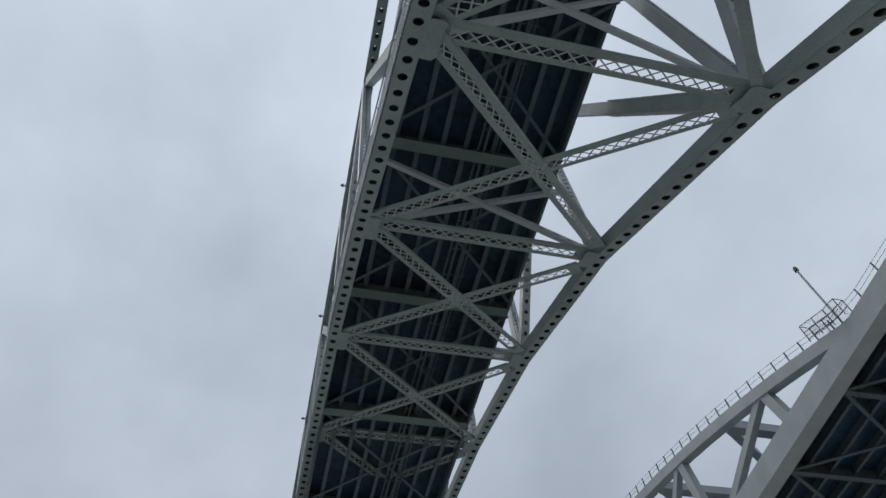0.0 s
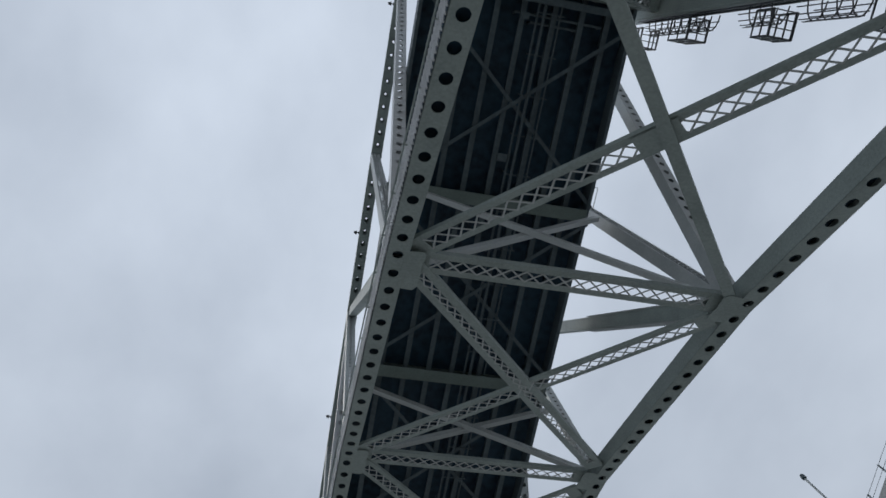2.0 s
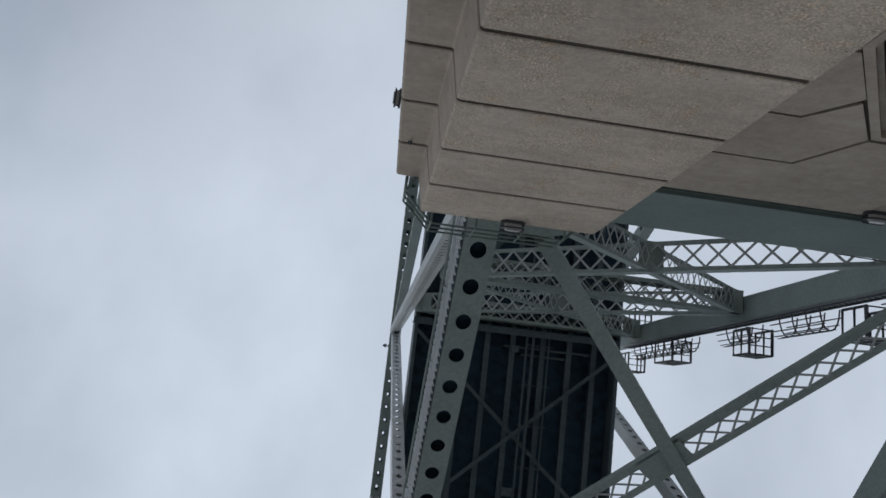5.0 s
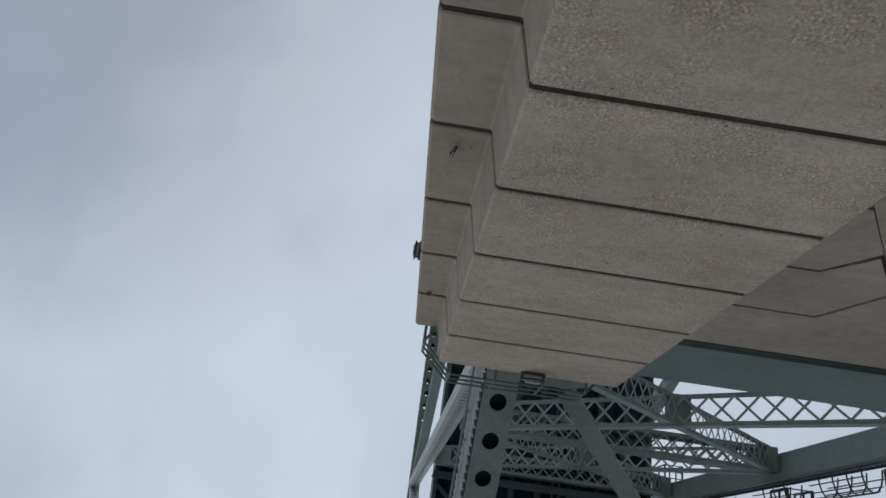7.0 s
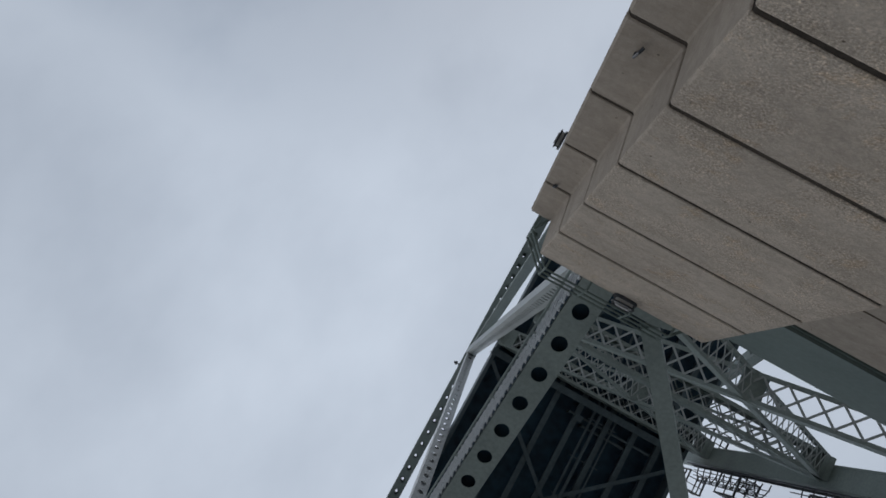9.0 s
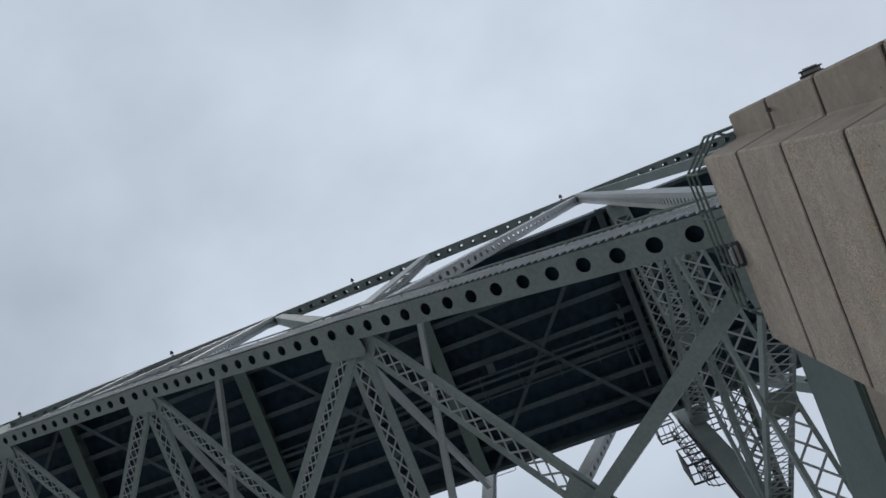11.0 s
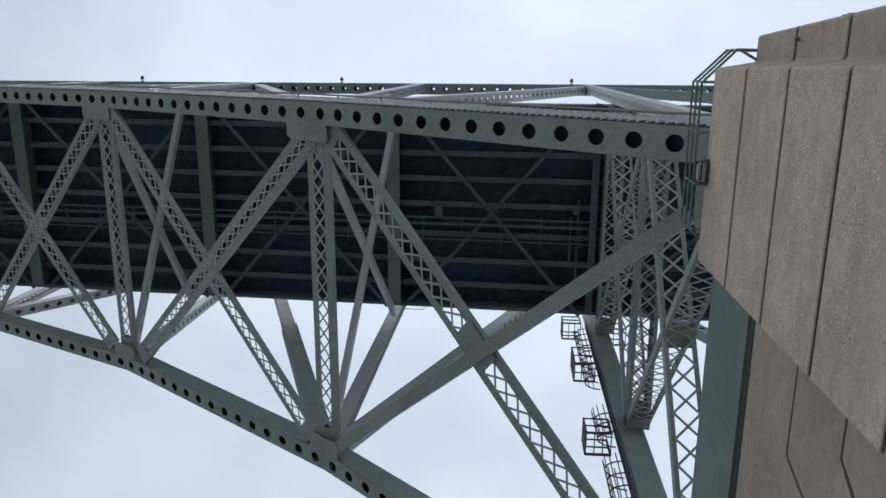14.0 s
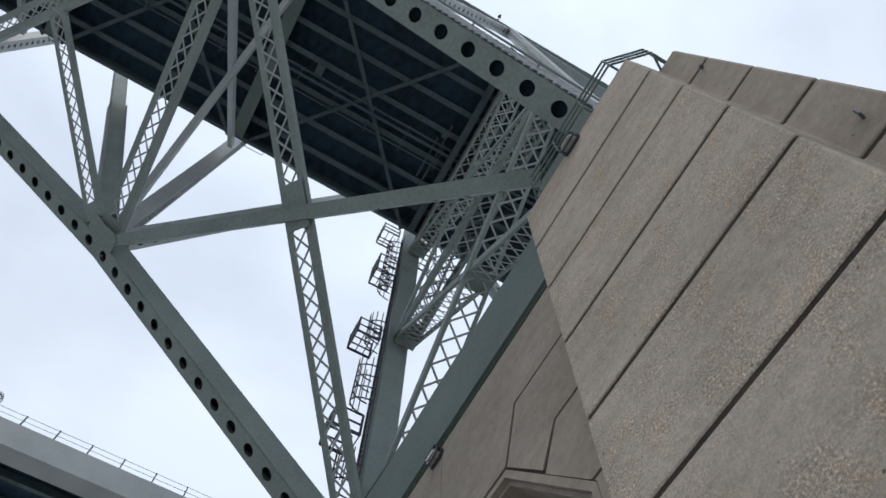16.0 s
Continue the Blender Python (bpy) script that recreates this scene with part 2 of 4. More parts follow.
# ---- mesh tools ----
class Geo:
    def __init__(self):
        self.v, self.f, self.weld = [], [], False

    def add(self, verts, faces):
        k = len(self.v)
        self.v += [tuple(p) for p in verts]
        self.f += [tuple(i + k for i in q) for q in faces]

    def box(self, m, x0, x1, y0, y1, z0, z1):
        pts = [m @ Vector((x, y, z)) for z in (z0, z1) for y in (y0, y1) for x in (x0, x1)]
        self.add(pts, [(0, 2, 3, 1), (4, 5, 7, 6), (0, 1, 5, 4), (2, 6, 7, 3), (0, 4, 6, 2), (1, 3, 7, 5)])

    def prism(self, m, outline, z0, z1):
        k = len(outline)
        pts = [m @ Vector((x, y, z0)) for x, y in outline] + [m @ Vector((x, y, z1)) for x, y in outline]
        self.add(pts, [tuple(range(k - 1, -1, -1)), tuple(range(k, 2 * k))] + [(i, (i + 1) % k, k + (i + 1) % k, k + i) for i in range(k)])

    def tube(self, a, b, r, sides=8):
        m = span(a, b, Vector((0.31, 0.22, 0.92)))
        ln = (Vector(b) - Vector(a)).length
        ring = [(r * math.cos(2 * math.pi * i / sides), r * math.sin(2 * math.pi * i / sides)) for i in range(sides)]
        pts = [m @ Vector((x, 0, z)) for x, z in ring] + [m @ Vector((x, ln, z)) for x, z in ring]
        self.add(pts, [tuple(range(sides)), tuple(range(2 * sides - 1, sides - 1, -1))] + [(i, sides + i, sides + (i + 1) % sides, (i + 1) % sides) for i in range(sides)])

    def profile(self, m, outline, y0, y1):
        """An outline in local x, z drawn out along y."""
        k = len(outline)
        pts = [m @ Vector((x, y0, z)) for x, z in outline] + [m @ Vector((x, y1, z)) for x, z in outline]
        self.add(pts, [tuple(range(k)), tuple(range(2 * k - 1, k - 1, -1))] + [(i, k + i, k + (i + 1) % k, (i + 1) % k) for i in range(k)])

    def domes(self, m, points, z, r, down=True):
        """Small rivet heads on a plate at height z."""
        s = -1 if down else 1
        for x, y in points:
            ring = [m @ Vector((x + r * math.cos(a * math.pi / 3), y + r * math.sin(a * math.pi / 3), z)) for a in range(6)]
            self.add(ring + [m @ Vector((x, y, z + s * r * 0.7))], [(i, (i + 1) % 6, 6) for i in range(6)])

    def pipe(self, points, r, sides=6):
        p = [Vector(q) for q in points]
        closed = (p[0] - p[-1]).length < 1e-6
        if closed:
            p = p[:-1]
        k, pts = len(p), []
        for i, c in enumerate(p):
            before = p[i - 1] if i or closed else c
            after = p[(i + 1) % k] if i < k - 1 or closed else c
            d = ((c - before).normalized() + (after - c).normalized()).normalized()
            x = d.cross(Vector((0.31, 0.22, 0.92))).normalized()
            z = x.cross(d)
            pts += [c + x * r * math.cos(2 * math.pi * s / sides) + z * r * math.sin(2 * math.pi * s / sides) for s in range(sides)]
        faces = []
        for i in range(k if closed else k - 1):
            j = (i + 1) % k
            faces += [(i * sides + s, j * sides + s, j * sides + (s + 1) % sides, i * sides + (s + 1) % sides) for s in range(sides)]
        if not closed:
            faces += [tuple(range(sides)), tuple(range(k * sides - 1, (k - 1) * sides - 1, -1))]
        self.add(pts, faces)

    def perforated(self, m, x0, x1, y0, y1, z, thick, holes, rx, ry, sides=16):
        """A plate in local x, y at height z with oval holes along its middle at the given y."""
        self.weld = True
        xm = (x0 + x1) / 2
        cuts = [y0] + [(a + b) / 2 for a, b in zip(holes, holes[1:])] + [y1]
        for c, lo, hi in zip(holes, cuts, cuts[1:]):
            outer, inner = [], []
            for i in range(sides):
                a = 2 * math.pi * (i + 0.5) / sides
                u, w = math.cos(a), math.sin(a)
                inner.append((xm + rx * u, c + ry * w))
                s = 1 / max(abs(u), abs(w))
                px = xm + u * s * (x1 - x0) / 2
                py = c + w * s * ((hi - c) if w > 0 else (c - lo))
                outer.append((px, py))
            pts = [m @ Vector((x, y, z)) for x, y in outer] + [m @ Vector((x, y, z)) for x, y in inner] + [m @ Vector((x, y, z + thick)) for x, y in inner] + [m @ Vector((x, y, z + thick)) for x, y in outer]
            q = sides
            faces = []
            for i in range(q):
                j = (i + 1) % q
                faces += [(i, q + i, q + j, j), (q + i, 2 * q + i, 2 * q + j, q + j), (2 * q + i, 3 * q + i, 3 * q + j, 2 * q + j)]
            k = len(pts)
            for sx, sy, at in ((x1, hi, q // 8 - 1), (x0, hi, 3 * q // 8 - 1), (x0, lo, 5 * q // 8 - 1), (x1, lo, 7 * q // 8 - 1)):
                pts += [m @ Vector((sx, sy, z)), m @ Vector((sx, sy, z + thick))]
                faces += [(at, (at + 1) % q, k), (3 * q + at, k + 1, 3 * q + (at + 1) % q)]
                k += 2
            self.add(pts, faces)

    def mesh(self, name, mat):
        me = bpy.data.meshes.new(name)
        me.from_pydata(self.v, [], self.f)
        if self.weld:
            bm = bmesh.new()
            bm.from_mesh(me)
            bmesh.ops.remove_doubles(bm, verts=bm.verts, dist=0.0005)
            bm.to_mesh(me)
            bm.free()
        me.materials.append(mat)
        me.update()
        return me


def span(a, b, up):
    """A pose at a whose y runs to b and whose z leans towards up."""
    a, b = Vector(a), Vector(b)
    y = (b - a).normalized()
    x = y.cross(Vector(up)).normalized()
    z = x.cross(y)
    return Matrix(((x.x, y.x, z.x, a.x), (x.y, y.y, z.y, a.y), (x.z, y.z, z.z, a.z), (0, 0, 0, 1)))


def part(name, geo, mat, parent, label=""):
    ob = new(name, geo.mesh(name, mat))
    ob.parent = parent
    return tagged(ob, label)


def thing(name, label, category, group="", kind="", at=(0, 0, 0)):
    ob = new(name)
    ob.location = at
    return tagged(ob, label, category, group, kind)


def lace(geo, m, x0, x1, y0, y1, z, pitch, bar=0.075, t=0.016):
    """Crossed flat bars between x0 and x1."""
    k = max(1, round((y1 - y0) / pitch))
    step = (y1 - y0) / k
    for i in range(k):
        a, b = y0 + i * step, y0 + (i + 1) * step
        for s, (u, w) in enumerate((((x0, a), (x1, b)), ((x1, a), (x0, b)))):
            d = Vector((w[0] - u[0], w[1] - u[1]))
            nx, ny = -d.y / d.length * bar / 2, d.x / d.length * bar / 2
            geo.prism(m, [(u[0] - nx, u[1] - ny), (w[0] - nx, w[1] - ny), (w[0] + nx, w[1] + ny), (u[0] + nx, u[1] + ny)], z + s * t, z + (s + 1) * t)


def channel(s, w, d, f, top, th=0.02):
    """The outline of a channel at the side s of a member, its flanges pointing inwards."""
    x = s * w / 2
    xi, xf, xt = x - s * th, x - s * f, x - s * top
    return [(x, -d / 2), (xf, -d / 2), (xf, -d / 2 + th), (xi, -d / 2 + th), (xi, d / 2 - th), (xt, d / 2 - th), (xt, d / 2), (x, d / 2)]


def laced(parent, name, a, b, n, w, d, mat, pitch=0.6, ends=0.7, faces=(-1,), flange=0.10, bar=0.06, label="", lace_mat=None, pieces=False):
    """A member of two channels with batten plates at its ends and crossed lacing; n is the way its depth points."""
    lace_mat = lace_mat or (STEEL_LIGHT if mat == STEEL else mat)
    m = span(a, b, n)
    ln = (Vector(b) - Vector(a)).length
    top = flange if 1 in faces else 0.06
    g = Geo()
    g.profile(m, channel(-1, w, d, flange, top), 0, ln)
    ob = part(name, g, mat, parent, label)
    g = Geo()
    g.profile(m, channel(1, w, d, flange, top), 0, ln)
    part("channel", g, mat, ob)
    for s in (-1, 1):
        for lo, hi in ((0, ends), (ln - ends, ln)):
            g = Geo()
            z = s * d / 2
            g.box(m, -w / 2, w / 2, lo, hi, *sorted((z, z + s * 0.014)))
            part("batten_plate", g, mat, ob)
    if pieces:
        k = max(1, round((ln - 2 * ends) / pitch))
        step = (ln - 2 * ends) / k
        along = m.to_3x3() @ Vector((0, step, 0))
        x, b2, t = w / 2 - flange + 0.03, bar / 2, 0.016
        for s in faces:
            z = d / 2 + 0.002 if s > 0 else -d / 2 - 0.034
            for layer, sx in enumerate((1, -1)):
                g = Geo()
                v = Vector((2 * x * sx, step)).normalized()
                nx, ny = -v.y * b2, v.x * b2
                g.prism(m, [(-x * sx - nx, ends - ny), (x * sx - nx, ends + step - ny), (x * sx + nx, ends + step + ny), (-x * sx + nx, ends + ny)], z + layer * t, z + layer * t + t)
                me = g.mesh("lacing_bar", lace_mat or mat)
                for i in range(k):
                    piece = new("lacing_bar", me)
                    piece.location = along * i
                    piece.parent = ob
        return ob
    q = Geo()
    for s in faces:
        z = d / 2 + 0.002 if s > 0 else -d / 2 - 0.032
        lace(q, m, -w / 2 + flange - 0.03, w / 2 - flange + 0.03, ends, ln - ends, z, pitch, bar)
    tagged(part("lacing", q, lace_mat or mat, ob), kind="stuff")
    return ob


def plain(parent, name, a, b, n, w, d, mat, label="", holes=0.0, size=0.1, tall=1.25, upper=1.0):
    """A plated box member with corner angles; with holes, two of its sides are perforated."""
    m = span(a, b, n)
    ln = (Vector(b) - Vector(a)).length
    g = Geo()
    if holes:
        g.box(m, -w / 2 - 0.014, -w / 2 + 0.014, 0, ln, -d / 2, d / 2)
        ob = part(name, g, mat, parent, label)
        g = Geo()
        g.box(m, w / 2 - 0.014, w / 2 + 0.014, 0, ln, -d / 2, d / 2)
        part("side_plate", g, mat, ob)
        k = int((ln - 0.6) / holes)
        at = [ln / 2 + (i - (k - 1) / 2) * holes for i in range(k)]
        for z, q in ((-d / 2, 1.0), (d / 2 - 0.02, upper)):
            g = Geo()
            g.perforated(m, -w / 2 + 0.016, w / 2 - 0.016, 0, ln, z, 0.02, at, q * size, q * size * tall)
            part("perforated_plate", g, mat, ob)
        return ob
    c, e = 0.09, 0.014
    x, z = w / 2, d / 2
    g.profile(m, [(-x, -z), (-x, -z + c), (-x + e, -z + c + e), (-x + e, z - c - e), (-x, z - c), (-x, z), (-x + c, z), (-x + c + e, z - e), (x - c - e, z - e), (x - c, z),
                  (x, z), (x, z - c), (x - e, z - c - e), (x - e, -z + c + e), (x, -z + c), (x, -z), (x - c, -z), (x - c - e, -z + e), (-x + c + e, -z + e), (-x + c, -z)], 0, ln)
    return part(name, g, mat, parent, label)


# ---- plan ----
X1, X2 = 2.355, 16.358         # planes of the two trusses
NODE_Y = {0: -32.4, 1: -19.4, 2: -6.4, 3: 6.587, 4: 19.735, 5: 32.29, 6: 45.55, 7: 58.6, 8: 71.7}
NODE_Z = {0: 36.4, 1: 27.8, 2: 17.516, 3: 28.406, 4: 37.20, 5: 42.82, 6: 46.72, 7: 48.9, 8: 50.4}
TOP_Z = 60.5
GRADE = 0.05


def deck_z(y):
    return 44.25 + GRADE * (y - 5.4)


def node(i, x):
    return Vector((x, NODE_Y[i], NODE_Z[i]))


# ---- ground ----
g = Geo()
g.box(Matrix(), -900, 900, -900, 900, -0.5, 0.65)
tagged(part("ground", g, GROUND, None), "pale grey gravel ground around the bridge pier", "ground", kind="structure")

# ---- truss bridge ----
bridge = thing("truss_bridge", "grey-green riveted steel truss bridge with laced bracing on concrete pier", "bridge")
HOLE = {2: 0.616, 3: 0.6}
OFF1, OFF2 = 0.55, 0.75
for x, side in ((X1, 1), (X2, -1)):
    for i in range(0, 8):
        a, b = node(i, x), node(i + 1, x)
        m = span(a, b, Vector((0, 0, 1)))
        ln = (b - a).length
        g = Geo()
        CH_W, CH_D = (0.70, 1.15) if side > 0 else (0.70, 0.95)
        h = CH_W / 2
        g.profile(m, [(h + 0.02, 0.03), (h, 0.03), (h, 0.86), (-h, 0.86), (-h, 0.03), (-h - 0.02, 0.03), (-h - 0.02, CH_D), (-h + 0.1, CH_D), (-h + 0.1, CH_D - 0.02), (-h, CH_D - 0.02), (-h, 0.88), (h, 0.88), (h, CH_D - 0.02), (h - 0.1, CH_D - 0.02), (h - 0.1, CH_D), (h + 0.02, CH_D)], 0, ln)
        chord = part("bottom_chord", g, STEEL, bridge)
        q = Geo()
        q.perforated(m, -h - 0.05, h + 0.05, 0, ln, 0.0, 0.026, [u for u in (HOLE.get(i, 0.5) + j * 1.054 for j in range(17)) if u < ln - 0.3], 0.205, 0.235)
        part("perforated_plate", q, STEEL, chord)
        # near-black sheet above the holes: the chord's inner shade put in as colour
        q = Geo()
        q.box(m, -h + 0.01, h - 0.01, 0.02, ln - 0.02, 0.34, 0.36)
        part("inner_shade_sheet", q, TEAL, chord, "dark sheet standing in for shade inside the chord")
        q = Geo()
        if side > 0:
            lace(q, m, -h - 0.05, h - 0.03, 0, ln, CH_D + 0.003, 0.36)
        else:
            lace(q, m, -h + 0.05, h - 0.05, 0, ln, CH_D + 0.003, 0.5)
        tagged(part("lacing", q, STEEL_LIGHT, chord), kind="stuff")
        if 2 <= i <= 4:
            q = Geo()
            rows = int(ln / 0.16)
            q.domes(m, [(s * u, 0.08 + j * 0.16) for j in range(rows) for s in (-1, 1) for u in (h + 0.01, h - 0.09)], 0.0, 0.022)
            ms = m @ pose(-h - 0.05, 0, 0, 0, -93, 0)
            tagged(part("rivets", q, STEEL, chord), kind="stuff")
            q = Geo()
            if side > 0:
                # outer lacing, its brightness from the open sky painted into the colour
                for lo, hi in ((0.04, 0.56), (0.6, 1.12)):
                    lace(q, ms, lo, hi, 0, ln, 0.02, 0.25, 0.06, 0.03)
                tagged(part("side_lacing", q, LIT_LACING, chord), "lacing bars coloured pale for the sky light on them", kind="stuff")
                # added dark sheet that paints the shade seen between the lacing bars
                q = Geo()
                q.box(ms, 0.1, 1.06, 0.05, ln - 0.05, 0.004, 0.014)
                part("web_shade_sheet", q, TEAL, chord, "dark sheet standing in for shade behind the lacing")
            else:
                q.domes(ms, [(0.09 + 0.155 * c, 0.08 + j * 0.16) for j in range(rows) for c in range(6)], 0.0, 0.02, down=False)
                tagged(part("rivets", q, STEEL, chord), kind="stuff")
    # lateral gusset plates
    for i in range(2, 9):
        a = node(i, x)
        t = (node(min(i + 1, 8), x) - node(max(i - 1, 2), x)).normalized()
        m = span(a, a + t, Vector((0, 0, 1)))
        g = Geo()
        reach = 1.02 if side > 0 else 1.12
        s = side
        if i == 2 and side > 0:
            g.prism(m, [(0.26, -1.3), (1.2, -1.3), (1.95, -0.6), (1.95, 2.0), (1.55, 2.1), (0.7, 2.1), (0.26, 1.7)], -0.045, -0.012)
            part("gusset_plate", g, STEEL, bridge)
            continue
        far = 1.65 if s > 0 else 1.0
        g.prism(m, [(s * u, w) for u, w in ((0.26, -0.75), (0.5, -0.85), (reach - 0.15, -0.9), (reach, -0.75), (reach, -0.25), (reach - 0.06, 0.0), (reach, 0.25), (reach, 0.75 * far), (reach - 0.15, 0.9 * far), (0.5, 0.9 * far), (0.26, 0.85 * far))][::s], -0.045, -0.012)
        gus = part("gusset_plate", g, STEEL, bridge)
        if i < 6:
            q = Geo()
            q.domes(m, [(s * (0.32 + 0.11 * c), -0.7 + 0.127 * r) for c in range(6) for r in range(12)], -0.045, 0.02)
            tagged(part("rivets", q, STEEL, gus), kind="stuff")

# lateral bracing between the bottom chords
UP = Vector((0, 0, 1))
IN1, IN2 = Vector((OFF1, 0, 0)), Vector((OFF2, 0, 0))
CUT1, CUT2 = X1 + OFF1, X2 - OFF2


def on_floor(i, x, y):
    """A point between the bottom chords of panel i."""
    a, b = node(i, x), node(i + 1, x)
    return a.lerp(b, (y - a.y) / (b.y - a.y))


def brace_ends(i, p, q):
    """The line through p and q in panel i, drawn out to the gusset plates."""
    (px, py), (qx, qy) = p, q
    k = (qy - py) / (qx - px)
    return [on_floor(i, x, py + k * (x - px)) for x in (CUT1, CUT2)]


for i in range(2, 8):
    la, lb = node(i, X1), node(i + 1, X1)
    nrm = Vector((1, 0, 0)).cross((lb - la).normalized())
    lift = nrm * 0.2
    ya, yb = NODE_Y[i], NODE_Y[i + 1]
    if i == 2:
        rising = brace_ends(i, (3.98, -4.6), (15.0, 5.6))
        plain(bridge, "lateral_brace", on_floor(i, 3.9, -4.68) + lift, rising[1] + lift, (rising[1] - rising[0]).cross(nrm), 0.3, 0.43, STEEL, holes=1.0, size=0.085, tall=1.3)
        falling = brace_ends(i, (3.75, 5.35), (13.26, -3.3))
        laced(bridge, "lateral_brace", falling[0] + lift * 1.5, falling[1] + lift * 1.5, nrm, 1.12, 0.16, STEEL, pitch=0.62, bar=0.07, faces=(-1,), flange=0.28, pieces=True)
        cross = on_floor(i, 9.1, 0.42)
        g = Geo()
        g.box(span(cross - (falling[1] - falling[0]).normalized() * 0.75, cross, nrm), -0.47, 0.47, 0.0, 1.5, 0.15, 0.165)
        part("crossing_plate", g, STEEL, bridge)
        continue
    rising = brace_ends(i, (3.73, 7.4), (15.06, 18.04)) if i == 3 else brace_ends(i, (2.6, ya), (16.8, yb))
    falling = brace_ends(i, (15.16, 7.75), (3.79, 18.42)) if i == 3 else brace_ends(i, (16.8, ya), (2.6, yb))
    laced(bridge, "lateral_brace", rising[0] + lift, rising[1] + lift, nrm, 0.96, 0.2, STEEL, pitch=0.62, bar=0.065, faces=(-1,), flange=0.33 if i == 3 else 0.24, pieces=i < 4)
    laced(bridge, "lateral_brace", falling[0] + lift * 1.04, falling[1] + lift * 1.04, nrm, 0.98, 0.16, STEEL, pitch=0.6, bar=0.065, faces=(-1,), flange=0.25, pieces=i < 4)
    mid = (rising[0] + rising[1]) / 2 + nrm * 0.02
    dd = (rising[1] - rising[0]).normalized()
    g = Geo()
    g.box(span(mid - dd * 0.65, mid + dd * 0.65, nrm), -0.42, 0.42, 0.15, 1.15, 0.085, 0.1)
    part("crossing_plate", g, STEEL, bridge)
for i in range(3, 9):
    t = (node(min(i + 1, 8), X1) - node(i - 1, X1)).normalized()
    nrm = Vector((1, 0, 0)).cross(t)
    laced(bridge, "lateral_strut", node(i, X1) + IN1 + nrm * 0.3, node(i, X2) - IN2 + nrm * 0.3, (nrm + UP * 0.5).normalized(), 1.0, 0.22, STEEL, pitch=0.62, bar=0.065, faces=(-1,), flange=0.28, pieces=i < 4)

# webs of both trusses
EX = Vector((1, 0, 0))
for x in (X1, X2):
    for i in range(1, 8):
        lo, hi = node(i, x) + Vector((0, 0, 0.5)), Vector((x, NODE_Y[i], TOP_Z))
        if i == 2:
            if x > 10:
                plain(bridge, "tower_post", lo + Vector((0, 0.25, 0)), hi + Vector((0, 0.25, 0)), EX, 1.0, 0.95, STEEL)
            else:
                plain(bridge, "tower_post", lo, hi, Vector((0, 1, 0)), 0.62, 0.56, STEEL_LIGHT, holes=0.5, size=0.15, tall=0.7)
        elif i % 2:
            laced(bridge, "truss_post", lo, hi, Vector((0, 1, 0)), 0.62, 0.7, STEEL_LIGHT, pitch=0.46, faces=(-1, 1), bar=0.06)
        else:
            plain(bridge, "truss_post", lo, hi, Vector((0, 1, 0)), 0.62, 0.6, STEEL_LIGHT, holes=0.62, size=0.12, tall=1.2)
        a, b = Vector((x + 0.1, NODE_Y[i], TOP_Z)), Vector((x + 0.1, NODE_Y[i + 1], TOP_Z))
        if i % 2 == 0:
            plain(bridge, "truss_diagonal", a, node(i + 1, x) + Vector((0, 0, 0.5)), Vector((0, 1, 1)), 0.6, 0.7, PALE if x < 10 else STEEL_LIGHT, holes=0.85, size=0.14)
        else:
            foot = node(i, x) + Vector((0, 0, 0.5))
            diagonal = plain(bridge, "truss_diagonal", foot, b, EX, 0.75, 0.6, STEEL, holes=1.1 if i == 1 else 0.0, size=0.17, tall=1.3)
            if x > 10 and i > 1:
                g = Geo()
                for z in (0.38, -0.46):
                    lace(g, span(foot, b, EX.cross(b - foot).normalized()), -0.34, 0.34, 0.8, 16.0, z, 0.3, 0.07, 0.04)
                tagged(part("lacing", g, STEEL_LIGHT, diagonal), kind="stuff")
        plain(bridge, "top_chord", a, b, Vector((0, 0, 1)), 0.8, 0.9, STEEL, holes=1.0, size=0.17, upper=0.5)

# sway frames between the posts, under the deck
for i in range(3, 7):
    y = NODE_Y[i]
    up = deck_z(y) + 0.2
    if up - NODE_Z[i] < 3:
        continue
    plain(bridge, "sway_brace", node(i, X1) + Vector((0.6, 0.2, 0.8)), Vector((X2 - 0.8, y - 0.3, up)), Vector((0, 1, 0)), 0.36, 0.28, STEEL_LIGHT)
    plain(bridge, "sway_brace", node(i, X2) + Vector((-0.6, -0.1, 0.8)), Vector((X1 + 0.6, y - 0.6, up)), Vector((0, 1, 0)), 0.4, 0.28, STEEL_LIGHT, holes=0.95, size=0.05, tall=6.0)

# conduit beside the near chord
for i in (2, 3, 4):
    a, b = node(i, X1), node(i + 1, X1)
    g = Geo()
    g.tube(a + Vector((-0.62, 0, 1.1)), b + Vector((-0.62, 0, 1.1)), 0.035, 8)
    part("conduit", g, STEEL, bridge)
    for j in range(7):
        c = a.lerp(b, (j + 0.5) / 7)
        g = Geo()
        g.box(Matrix.Translation(c), -0.66, -0.4, -0.03, 0.03, 1.03, 1.07)
        part("conduit_clip", g, STEEL, bridge)

